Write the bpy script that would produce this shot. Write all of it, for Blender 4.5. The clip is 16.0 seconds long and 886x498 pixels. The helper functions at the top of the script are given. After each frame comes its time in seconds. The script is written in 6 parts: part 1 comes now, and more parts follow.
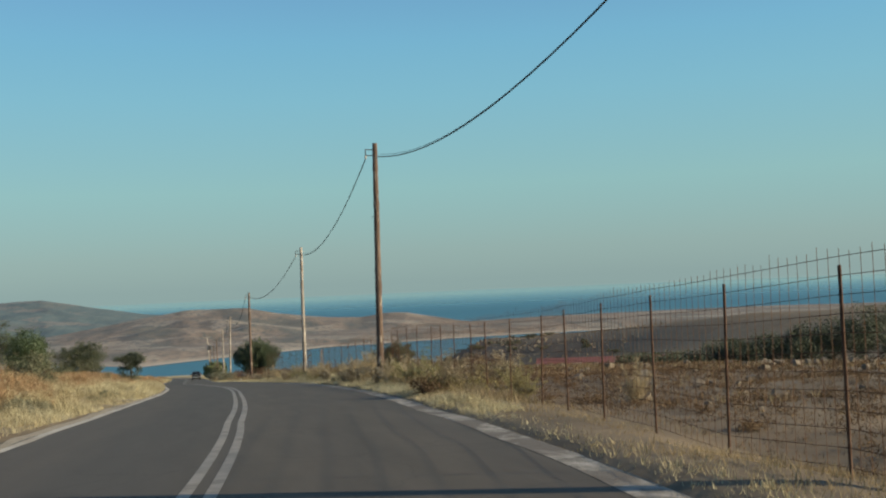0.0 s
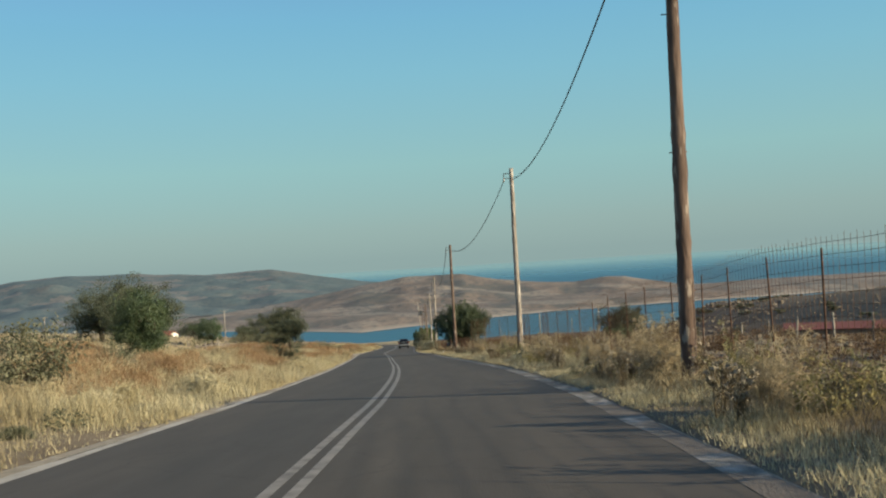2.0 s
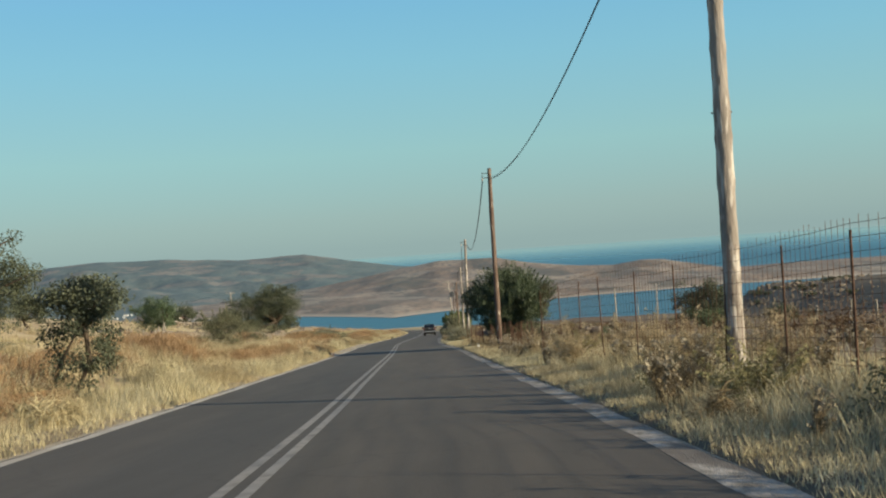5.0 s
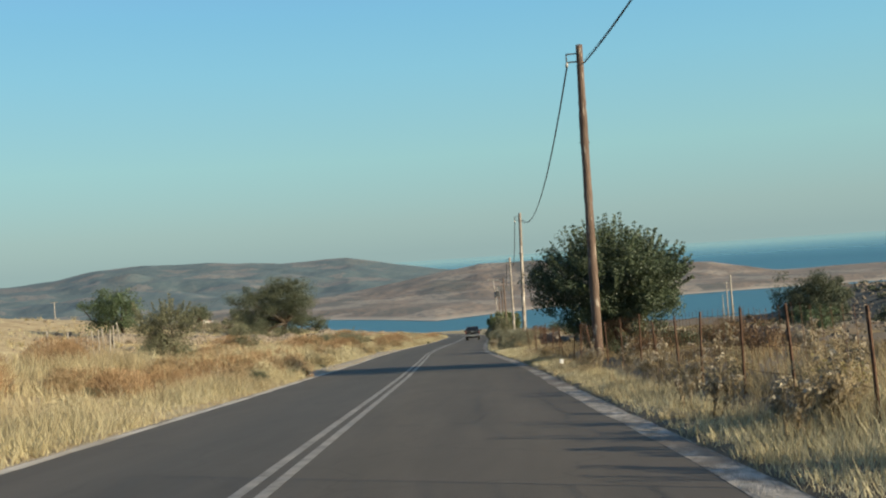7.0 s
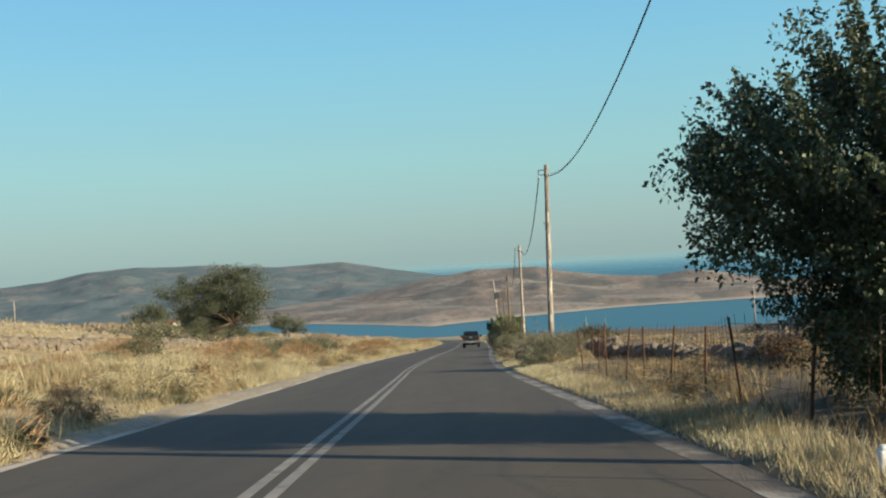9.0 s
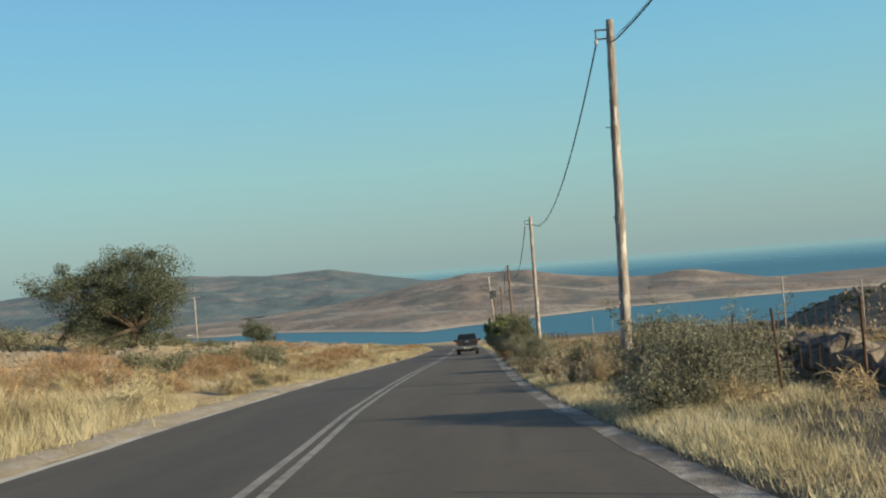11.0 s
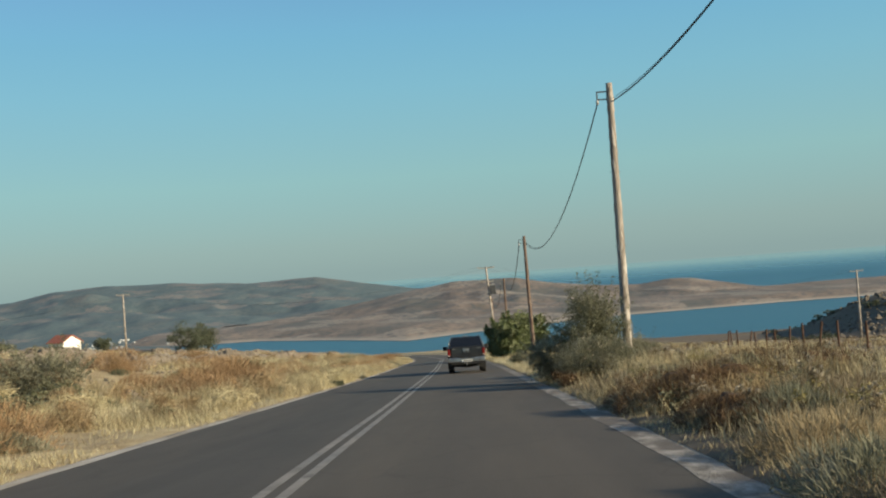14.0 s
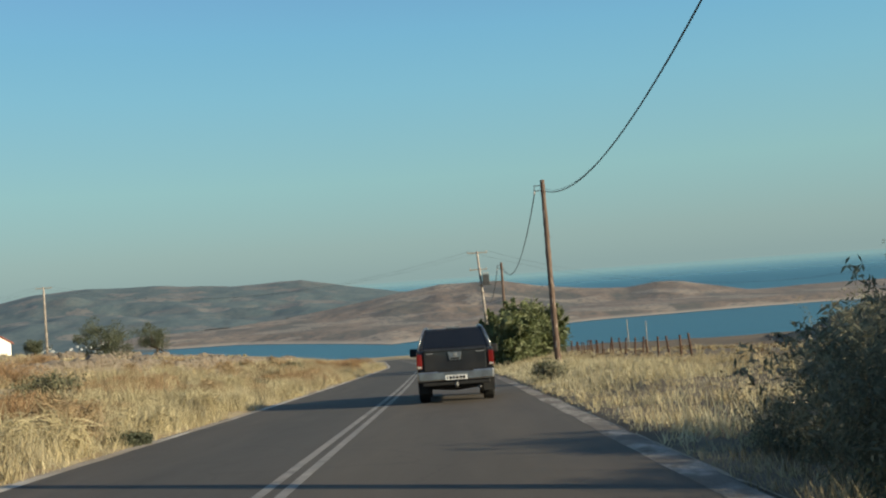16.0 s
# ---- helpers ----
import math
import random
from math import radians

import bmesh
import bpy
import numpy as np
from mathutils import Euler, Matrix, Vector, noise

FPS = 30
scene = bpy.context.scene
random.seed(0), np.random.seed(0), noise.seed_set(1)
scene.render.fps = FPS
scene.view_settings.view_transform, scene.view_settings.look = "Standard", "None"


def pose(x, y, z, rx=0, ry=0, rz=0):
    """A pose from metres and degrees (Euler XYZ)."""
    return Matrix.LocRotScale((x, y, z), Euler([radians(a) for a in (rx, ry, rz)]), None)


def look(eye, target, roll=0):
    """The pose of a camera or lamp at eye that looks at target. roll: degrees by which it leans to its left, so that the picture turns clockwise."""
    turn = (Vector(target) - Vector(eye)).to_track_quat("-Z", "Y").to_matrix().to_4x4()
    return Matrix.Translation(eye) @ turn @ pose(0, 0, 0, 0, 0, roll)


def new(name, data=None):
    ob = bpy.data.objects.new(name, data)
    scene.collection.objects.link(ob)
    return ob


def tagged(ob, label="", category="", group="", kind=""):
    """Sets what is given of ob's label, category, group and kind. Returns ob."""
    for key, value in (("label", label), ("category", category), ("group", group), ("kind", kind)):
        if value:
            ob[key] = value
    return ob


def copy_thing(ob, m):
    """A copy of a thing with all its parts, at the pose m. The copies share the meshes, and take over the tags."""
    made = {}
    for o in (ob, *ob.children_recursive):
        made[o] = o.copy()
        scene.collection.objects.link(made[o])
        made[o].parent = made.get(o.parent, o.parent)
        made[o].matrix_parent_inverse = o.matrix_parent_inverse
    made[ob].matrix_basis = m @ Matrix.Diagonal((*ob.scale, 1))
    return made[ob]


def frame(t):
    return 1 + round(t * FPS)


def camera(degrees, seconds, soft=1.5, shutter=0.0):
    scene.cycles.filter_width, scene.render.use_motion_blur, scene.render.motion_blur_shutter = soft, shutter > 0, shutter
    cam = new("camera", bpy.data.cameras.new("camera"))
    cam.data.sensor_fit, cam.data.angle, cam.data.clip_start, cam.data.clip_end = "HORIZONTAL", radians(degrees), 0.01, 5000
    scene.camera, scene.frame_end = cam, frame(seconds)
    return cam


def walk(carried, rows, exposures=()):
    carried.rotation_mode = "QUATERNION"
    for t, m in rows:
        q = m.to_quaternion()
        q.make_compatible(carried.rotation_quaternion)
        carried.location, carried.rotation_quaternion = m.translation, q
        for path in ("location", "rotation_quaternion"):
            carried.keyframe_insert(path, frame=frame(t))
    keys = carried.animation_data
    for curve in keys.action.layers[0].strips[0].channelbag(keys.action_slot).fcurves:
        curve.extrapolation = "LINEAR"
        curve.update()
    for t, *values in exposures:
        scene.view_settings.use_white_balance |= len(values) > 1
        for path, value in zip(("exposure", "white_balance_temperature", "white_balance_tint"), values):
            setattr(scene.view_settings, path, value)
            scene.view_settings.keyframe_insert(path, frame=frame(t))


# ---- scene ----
cam = camera(46.00, 16.0, soft=2.1)
PATH = [
    (0.0, pose(0.054, -0.000, 1.250, 91.720, 2.402, -12.046)),
    (0.5, pose(0.767, 5.739, 0.919, 91.403, 3.065, -8.232)),
    (1.0, pose(1.274, 11.599, 0.605, 91.117, 3.548, -3.914)),
    (1.5, pose(1.629, 17.519, 0.223, 90.805, 3.550, -0.647)),
    (2.0, pose(1.889, 23.480, -0.191, 90.404, 3.427, -0.319)),
    (2.5, pose(2.066, 29.489, -0.638, 90.141, 3.324, 0.127)),
    (3.0, pose(2.138, 35.562, -1.109, 89.989, 3.312, 0.346)),
    (3.5, pose(2.168, 41.694, -1.593, 89.832, 3.339, 0.390)),
    (4.0, pose(2.145, 47.866, -2.074, 89.744, 3.579, 0.524)),
    (5.0, pose(1.865, 60.282, -3.044, 89.693, 3.734, 1.539)),
    (5.5, pose(1.666, 66.455, -3.560, 89.718, 3.728, 2.222)),
    (6.5, pose(1.099, 78.631, -4.587, 89.806, 3.738, 3.423)),
    (7.0, pose(0.744, 84.607, -5.058, 90.042, 3.821, 3.898)),
    (7.5, pose(0.354, 90.521, -5.531, 90.169, 3.665, 4.085)),
    (8.0, pose(-0.026, 96.378, -6.020, 90.061, 3.452, 4.031)),
    (8.5, pose(-0.383, 102.208, -6.506, 90.236, 3.183, 3.952)),
    (9.0, pose(-0.719, 108.025, -6.990, 90.359, 3.144, 3.660)),
    (10.0, pose(-1.412, 119.722, -7.894, 90.418, 3.698, 3.334)),
    (10.5, pose(-1.770, 125.597, -8.382, 90.515, 4.063, 3.163)),
    (11.5, pose(-2.554, 137.493, -9.428, 90.736, 4.568, 3.096)),
    (12.0, pose(-2.958, 143.606, -9.930, 90.828, 4.542, 3.304)),
    (12.5, pose(-3.313, 149.822, -10.426, 90.888, 4.381, 3.272)),
    (13.0, pose(-3.626, 156.122, -10.899, 90.939, 4.287, 3.083)),
    (13.5, pose(-3.889, 162.484, -11.375, 91.007, 4.206, 2.734)),
    (14.0, pose(-4.102, 168.883, -11.851, 91.063, 4.099, 2.363)),
    (14.5, pose(-4.298, 175.336, -12.329, 91.125, 3.981, 2.011)),
    (15.0, pose(-4.462, 181.848, -12.838, 91.091, 4.020, 1.778)),
    (15.5, pose(-4.637, 188.413, -13.355, 91.198, 3.939, 1.658)),
    (16.0, pose(-4.812, 194.997, -13.886, 91.213, 4.029, 1.595)),
]
walk(cam, PATH, [(0, 0.66, 6500, 3), (3, 0.74, 6500, 3), (7, 0.86, 6500, 3), (9, 0.94, 6500, 3), (11.5, 0.74, 6500, 3), (16, 0.67, 6500, 3)])


# ---- world, sun ----
world = bpy.data.worlds.new("world")
scene.world = world
world.use_nodes = True
wn = world.node_tree
sky = wn.nodes.new("ShaderNodeTexSky")
sky.sky_type = "NISHITA"
sky.sun_disc = False
SUN_EL, SUN_AZ = 18.5, 116.0          # degrees; azimuth clockwise from +y
sky.sun_elevation = radians(SUN_EL)
sky.sun_rotation = radians(SUN_AZ)
sky.altitude = 50
sky.air_density = 1.0
sky.dust_density = 0.8
sky.ozone_density = 3.5
# sea haze: the lowest degrees of the sky, all round, pale and greyer towards the horizon
way = wn.nodes.new("ShaderNodeTexCoord")
height = wn.nodes.new("ShaderNodeSeparateXYZ")
wn.links.new(way.outputs["Generated"], height.inputs[0])
band = wn.nodes.new("ShaderNodeMapRange")
band.inputs[1].default_value, band.inputs[2].default_value = 0.0, 0.30
wn.links.new(height.outputs["Z"], band.inputs[0])
low_sky = wn.nodes.new("ShaderNodeValToRGB")
SKY_STOPS = [(0.0, (0.345, 0.480, 0.492)), (0.10, (0.362, 0.515, 0.522)), (0.30, (0.362, 0.620, 0.636)), (0.58, (0.288, 0.614, 0.776)), (0.76, (0.243, 0.572, 0.815)), (1.0, (0.19, 0.46, 0.76))]
while len(low_sky.color_ramp.elements) < len(SKY_STOPS):
    low_sky.color_ramp.elements.new(0.5)
for el, (at, c) in zip(low_sky.color_ramp.elements, SKY_STOPS):
    el.position, el.color = at, (*c, 1)
wn.links.new(band.outputs[0], low_sky.inputs[0])
bright = wn.nodes.new("ShaderNodeVectorMath")
bright.operation = "SCALE"
bright.inputs["Scale"].default_value = 5.0
wn.links.new(low_sky.outputs[0], bright.inputs[0])
fade = wn.nodes.new("ShaderNodeMapRange")
fade.inputs[1].default_value, fade.inputs[2].default_value = 0.22, 0.45
fade.inputs[3].default_value, fade.inputs[4].default_value = 0.88, 0.0
wn.links.new(height.outputs["Z"], fade.inputs[0])
haze = wn.nodes.new("ShaderNodeMix")
haze.data_type, haze.blend_type = "RGBA", "MIX"
wn.links.new(fade.outputs[0], haze.inputs["Factor"])
wn.links.new(sky.outputs[0], haze.inputs["A"])
wn.links.new(bright.outputs[0], haze.inputs["B"])
wn.links.new(haze.outputs["Result"], wn.nodes["Background"].inputs[0])
wn.nodes["Background"].inputs[1].default_value = 0.10
sun_data = bpy.data.lights.new("sun", "SUN")
sun_data.energy = 5.0
sun_data.angle = radians(0.6)
sun_data.color = (1.0, 0.83, 0.60)
sun = new("sun", sun_data)
a, e = radians(SUN_AZ), radians(SUN_EL)
sun_way = Vector((math.sin(a) * math.cos(e), math.cos(a) * math.cos(e), math.sin(e)))
sun.matrix_world = look(tuple(sun_way * 300), (0, 0, 0))


# ---- materials ----
def mat(name, stops, scale=1.0, detail=6.0, rough=0.85, bump=0.0, bump_scale=None, spread=0.0, metal=0.0,
        big=None, big_scale=0.05, big_mix=0.5, big_from=0.42, big_to=0.62, translucent=0.0, coat=0.0, spec=0.3, stretch=(1, 1, 1), space="Object", tone=0.74):
    """A principled material: a noise through a ramp of colours, a second slower noise towards `big`, a random spread by object or island. tone: scales all the colours."""
    stops = [tuple(tone * v for v in c) for c in stops]
    big = tuple(tone * v for v in big) if big else None
    m = bpy.data.materials.new(name)
    m.use_nodes = True
    nt = m.node_tree
    N, L = nt.nodes, nt.links
    b = N["Principled BSDF"]
    b.inputs["Roughness"].default_value = rough
    b.inputs["Metallic"].default_value = metal
    b.inputs["Specular IOR Level"].default_value = spec
    b.inputs["Coat Weight"].default_value = coat
    if space == "World":
        co = N.new("ShaderNodeNewGeometry").outputs["Position"]
    else:
        co = N.new("ShaderNodeTexCoord").outputs["Object"]
    mp = N.new("ShaderNodeMapping")
    mp.inputs["Scale"].default_value = stretch
    L.new(co, mp.inputs[0])
    no = N.new("ShaderNodeTexNoise")
    no.inputs["Scale"].default_value = scale
    no.inputs["Detail"].default_value = detail
    no.inputs["Roughness"].default_value = 0.6
    L.new(mp.outputs[0], no.inputs["Vector"])
    ramp = N.new("ShaderNodeValToRGB")
    el = ramp.color_ramp.elements
    while len(el) < len(stops):
        el.new(0.5)
    for i, c in enumerate(stops):
        el[i].position = 0.28 + 0.44 * i / max(1, len(stops) - 1)
        el[i].color = (*c, 1)
    L.new(no.outputs["Fac"], ramp.inputs[0])
    out = ramp.outputs[0]
    if big:
        n2 = N.new("ShaderNodeTexNoise")
        n2.inputs["Scale"].default_value = big_scale
        n2.inputs["Detail"].default_value = 4
        L.new(mp.outputs[0], n2.inputs["Vector"])
        r2 = N.new("ShaderNodeMapRange")
        r2.inputs[1].default_value, r2.inputs[2].default_value = big_from, big_to
        r2.inputs[4].default_value = big_mix
        L.new(n2.outputs["Fac"], r2.inputs[0])
        mx = N.new("ShaderNodeMix")
        mx.data_type = "RGBA"
        L.new(r2.outputs[0], mx.inputs["Factor"])
        L.new(out, mx.inputs["A"])
        mx.inputs["B"].default_value = (*big, 1)
        out = mx.outputs["Result"]
    if spread:
        src = N.new("ShaderNodeNewGeometry").outputs["Random Per Island"]
        hs = N.new("ShaderNodeHueSaturation")
        mr = N.new("ShaderNodeMapRange")
        mr.inputs[3].default_value, mr.inputs[4].default_value = 1 - spread, 1 + spread
        L.new(src, mr.inputs[0])
        L.new(mr.outputs[0], hs.inputs["Value"])
        L.new(out, hs.inputs["Color"])
        out = hs.outputs[0]
    L.new(out, b.inputs["Base Color"])
    if bump:
        nb = N.new("ShaderNodeTexNoise")
        nb.inputs["Scale"].default_value = bump_scale or scale * 4
        nb.inputs["Detail"].default_value = 5
        L.new(mp.outputs[0], nb.inputs["Vector"])
        bp = N.new("ShaderNodeBump")
        bp.inputs["Strength"].default_value = bump
        bp.inputs["Distance"].default_value = 0.05
        L.new(nb.outputs["Fac"], bp.inputs["Height"])
        L.new(bp.outputs[0], b.inputs["Normal"])
    if translucent:
        tr = N.new("ShaderNodeBsdfTranslucent")
        L.new(out, tr.inputs[0])
        ms = N.new("ShaderNodeMixShader")
        ms.inputs[0].default_value = translucent
        L.new(b.outputs[0], ms.inputs[1])
        L.new(tr.outputs[0], ms.inputs[2])
        L.new(ms.outputs[0], N["Material Output"].inputs[0])
    return m


M = {}
M["asphalt"] = mat("asphalt", [(0.086, 0.070, 0.055), (0.104, 0.084, 0.066), (0.124, 0.10, 0.079)], 2.2, 9, 0.85, 0.06, 60,
                   big=(0.13, 0.108, 0.088), big_scale=0.30, big_mix=0.35, stretch=(1, 0.10, 1), spec=0.35)
# traffic has worn the driven lane's wheel paths paler and browner; the other lane is bluer and darker
nt = M["asphalt"].node_tree
pb = nt.nodes["Principled BSDF"]
acr = nt.nodes.new("ShaderNodeAttribute")
acr.attribute_name = "across"
worn = nt.nodes.new("ShaderNodeValToRGB")
WEAR = [(-5.2, (0.86, 0.88, 0.92)), (-3.9, (0.90, 0.92, 0.95)), (-3.2, (0.76, 0.80, 0.86)), (-2.2, (0.78, 0.82, 0.88)), (-1.4, (0.94, 0.95, 0.96)), (-0.95, (1.0, 1.0, 0.98)), (-0.1, (0.90, 0.90, 0.90)), (0.85, (1.0, 0.99, 0.96)), (1.6, (0.90, 0.90, 0.92)), (2.3, (1.0, 1.0, 1.0))]
while len(worn.color_ramp.elements) < len(WEAR):
    worn.color_ramp.elements.new(0.5)
for el, (at, c) in zip(worn.color_ramp.elements, WEAR):
    el.position, el.color = (at + 5.3) / 7.7, (*c, 1)
place_u = nt.nodes.new("ShaderNodeMapRange")
place_u.inputs[1].default_value, place_u.inputs[2].default_value = -5.3, 2.4
nt.links.new(acr.outputs["Fac"], place_u.inputs[0])
nt.links.new(place_u.outputs[0], worn.inputs[0])
wear = nt.nodes.new("ShaderNodeMix")
wear.data_type, wear.blend_type = "RGBA", "MULTIPLY"
wear.inputs["Factor"].default_value = 1.0
nt.links.new(pb.inputs["Base Color"].links[0].from_socket, wear.inputs["A"])
nt.links.new(worn.outputs[0], wear.inputs["B"])
nt.links.new(wear.outputs["Result"], pb.inputs["Base Color"])
# fine wandering cracks in the old surface
nt = M["asphalt"].node_tree
gp = nt.nodes.new("ShaderNodeNewGeometry")
wander = nt.nodes.new("ShaderNodeTexNoise")
wander.inputs["Scale"].default_value = 1.3
wander.inputs["Detail"].default_value = 5
nt.links.new(gp.outputs["Position"], wander.inputs["Vector"])
bent = nt.nodes.new("ShaderNodeMix")
bent.data_type = "RGBA"
bent.blend_type = "ADD"
bent.inputs["Factor"].default_value = 0.9
nt.links.new(gp.outputs["Position"], bent.inputs["A"])
nt.links.new(wander.outputs["Color"], bent.inputs["B"])
cells = nt.nodes.new("ShaderNodeTexVoronoi")
cells.feature = "DISTANCE_TO_EDGE"
cells.inputs["Scale"].default_value = 0.42
nt.links.new(bent.outputs["Result"], cells.inputs["Vector"])
crack = nt.nodes.new("ShaderNodeMapRange")
crack.inputs[1].default_value, crack.inputs[2].default_value = 0.004, 0.014
crack.inputs[3].default_value, crack.inputs[4].default_value = 0.22, 0.0
nt.links.new(cells.outputs["Distance"], crack.inputs[0])
tar = nt.nodes.new("ShaderNodeMix")
tar.data_type = "RGBA"
tar.inputs["B"].default_value = (0.028, 0.024, 0.02, 1)
pb = nt.nodes["Principled BSDF"]
nt.links.new(crack.outputs[0], tar.inputs["Factor"])
nt.links.new(pb.inputs["Base Color"].links[0].from_socket, tar.inputs["A"])
nt.links.new(tar.outputs["Result"], pb.inputs["Base Color"])
M["marking"] = mat("road_paint", [(0.15, 0.128, 0.108), (0.33, 0.29, 0.25), (0.42, 0.375, 0.325)], 3.0, 8, 0.7, big=(0.22, 0.21, 0.2), big_scale=0.6)
M["edge"] = mat("worn_edge_paint", [(0.13, 0.108, 0.086), (0.25, 0.22, 0.185), (0.42, 0.375, 0.325), (0.56, 0.50, 0.44)], 6.0, 12, 0.85, 0.3, 40, big=(0.17, 0.14, 0.115), big_scale=1.4, big_mix=0.9, big_from=0.46, big_to=0.56, stretch=(1, 0.5, 1))
M["edge_left"] = mat("chalky_edge_paint", [(0.38, 0.33, 0.27), (0.58, 0.52, 0.44), (0.70, 0.64, 0.56)], 3.0, 10, 0.85, 0.2, 40, big=(0.34, 0.27, 0.19), big_scale=0.8, big_mix=0.7, big_from=0.52, big_to=0.62, stretch=(1, 0.3, 1))
M["dust"] = mat("pale_roadside_dust", [(0.30, 0.245, 0.175), (0.44, 0.37, 0.275), (0.55, 0.48, 0.37)], 5.0, 10, 0.95, 0.4, 40)
M["gravel"] = mat("gravel", [(0.26, 0.215, 0.165), (0.42, 0.36, 0.285), (0.56, 0.50, 0.42)], 7, 10, 0.95, 0.6, 40, big=(0.36, 0.28, 0.16), big_scale=0.9, big_mix=0.6)
M["soil"] = mat("dry_soil", [(0.085, 0.060, 0.040), (0.155, 0.112, 0.074), (0.25, 0.185, 0.122)], 0.35, 10, 0.95, 0.5, 3,
                big=(0.14, 0.115, 0.085), big_scale=0.03, big_mix=0.7)
# straw litter lies over the soil on the grassy side of the road
nt = M["soil"].node_tree
gp = nt.nodes.new("ShaderNodeNewGeometry")
sx = nt.nodes.new("ShaderNodeSeparateXYZ")
nt.links.new(gp.outputs["Position"], sx.inputs[0])
side = nt.nodes.new("ShaderNodeMapRange")
side.inputs[1].default_value, side.inputs[2].default_value = -3.0, -7.0
side.inputs[3].default_value, side.inputs[4].default_value = 0.06, 0.85
nt.links.new(sx.outputs["X"], side.inputs[0])
lit = nt.nodes.new("ShaderNodeTexNoise")
lit.inputs["Scale"].default_value = 1.1
lit.inputs["Detail"].default_value = 10
nt.links.new(gp.outputs["Position"], lit.inputs["Vector"])
straw = nt.nodes.new("ShaderNodeValToRGB")
straw.color_ramp.elements[0].position, straw.color_ramp.elements[0].color = 0.32, (0.27, 0.19, 0.10, 1)
straw.color_ramp.elements[1].position, straw.color_ramp.elements[1].color = 0.68, (0.48, 0.39, 0.23, 1)
nt.links.new(lit.outputs["Fac"], straw.inputs[0])
litter = nt.nodes.new("ShaderNodeMix")
litter.data_type = "RGBA"
pb = nt.nodes["Principled BSDF"]
nt.links.new(side.outputs[0], litter.inputs["Factor"])
nt.links.new(pb.inputs["Base Color"].links[0].from_socket, litter.inputs["A"])
nt.links.new(straw.outputs[0], litter.inputs["B"])
nt.links.new(litter.outputs["Result"], pb.inputs["Base Color"])
M["grass"] = mat("straw_grass", [(0.40, 0.325, 0.18), (0.635, 0.55, 0.335), (0.77, 0.69, 0.47)], 0.5, 7, 0.8, spread=0.32,
                 big=(0.41, 0.315, 0.18), big_scale=0.12, big_mix=0.65, translucent=0.35, space="World")
M["grass_pale"] = mat("pale_short_straw", [(0.56, 0.475, 0.28), (0.76, 0.665, 0.42), (0.88, 0.80, 0.56)], 0.5, 7, 0.8, spread=0.28, translucent=0.42, space="World")
M["weed"] = mat("dry_weed", [(0.24, 0.17, 0.095), (0.42, 0.315, 0.18), (0.60, 0.475, 0.29)], 0.4, 5, 0.85, spread=0.3,
                big=(0.23, 0.205, 0.12), big_scale=0.15, big_mix=0.6, translucent=0.4, space="World")
M["leaf_fig"] = mat("fig_leaf", [(0.042, 0.060, 0.032), (0.085, 0.112, 0.056), (0.165, 0.20, 0.108)], 1.2, 3, 0.5, spread=0.35, translucent=0.2, spec=0.4)
M["leaf_green"] = mat("green_leaf", [(0.04, 0.066, 0.03), (0.092, 0.13, 0.058), (0.175, 0.22, 0.11)], 1.2, 3, 0.5, spread=0.35, translucent=0.25, spec=0.4)
M["leaf_oak"] = mat("oak_leaf", [(0.055, 0.068, 0.040), (0.095, 0.108, 0.064), (0.15, 0.16, 0.10)], 0.9, 3, 0.65, spread=0.25, translucent=0.15)
M["leaf_olive"] = mat("grey_green_leaf", [(0.085, 0.088, 0.05), (0.17, 0.17, 0.10), (0.30, 0.285, 0.185)], 1.5, 3, 0.6, spread=0.4, translucent=0.2)
M["leaf_dusty"] = mat("dusty_leaf", [(0.15, 0.148, 0.095), (0.27, 0.262, 0.175), (0.44, 0.41, 0.295)], 1.5, 3, 0.65, spread=0.4, translucent=0.4)
M["leaf_reed"] = mat("reed_leaf", [(0.10, 0.125, 0.05), (0.19, 0.22, 0.095), (0.33, 0.34, 0.19)], 0.8, 3, 0.55, spread=0.3, translucent=0.25)
M["leaf_dry"] = mat("dry_shrub", [(0.09, 0.055, 0.03), (0.17, 0.105, 0.055), (0.25, 0.17, 0.09)], 1.3, 3, 0.85, spread=0.35, translucent=0.1)
M["leaf_weed"] = mat("yellowing_weed", [(0.20, 0.17, 0.07), (0.33, 0.28, 0.12), (0.45, 0.38, 0.19)], 1.2, 3, 0.8, spread=0.35, translucent=0.3)
M["tussock"] = mat("rusty_dry_tussock", [(0.28, 0.195, 0.11), (0.43, 0.315, 0.18), (0.55, 0.44, 0.275)], 1.0, 3, 0.85, spread=0.3, translucent=0.3)
M["rust_mound"] = mat("rusty_spiny_shrub", [(0.24, 0.145, 0.075), (0.36, 0.232, 0.125), (0.47, 0.325, 0.19)], 1.0, 4, 0.9, spread=0.35, translucent=0.15)
M["thistle"] = mat("dry_thistle", [(0.20, 0.155, 0.095), (0.32, 0.255, 0.165), (0.44, 0.37, 0.26)], 3.0, 4, 0.9, spread=0.3, translucent=0.35)
M["pale_bush"] = mat("pale_dry_thorn", [(0.36, 0.28, 0.165), (0.56, 0.455, 0.29), (0.72, 0.61, 0.43)], 1.5, 4, 0.9, spread=0.35, translucent=0.5)
M["green_bush"] = mat("dusty_green_weed", [(0.22, 0.20, 0.095), (0.36, 0.32, 0.16), (0.50, 0.44, 0.25)], 1.5, 4, 0.85, spread=0.35, translucent=0.5)
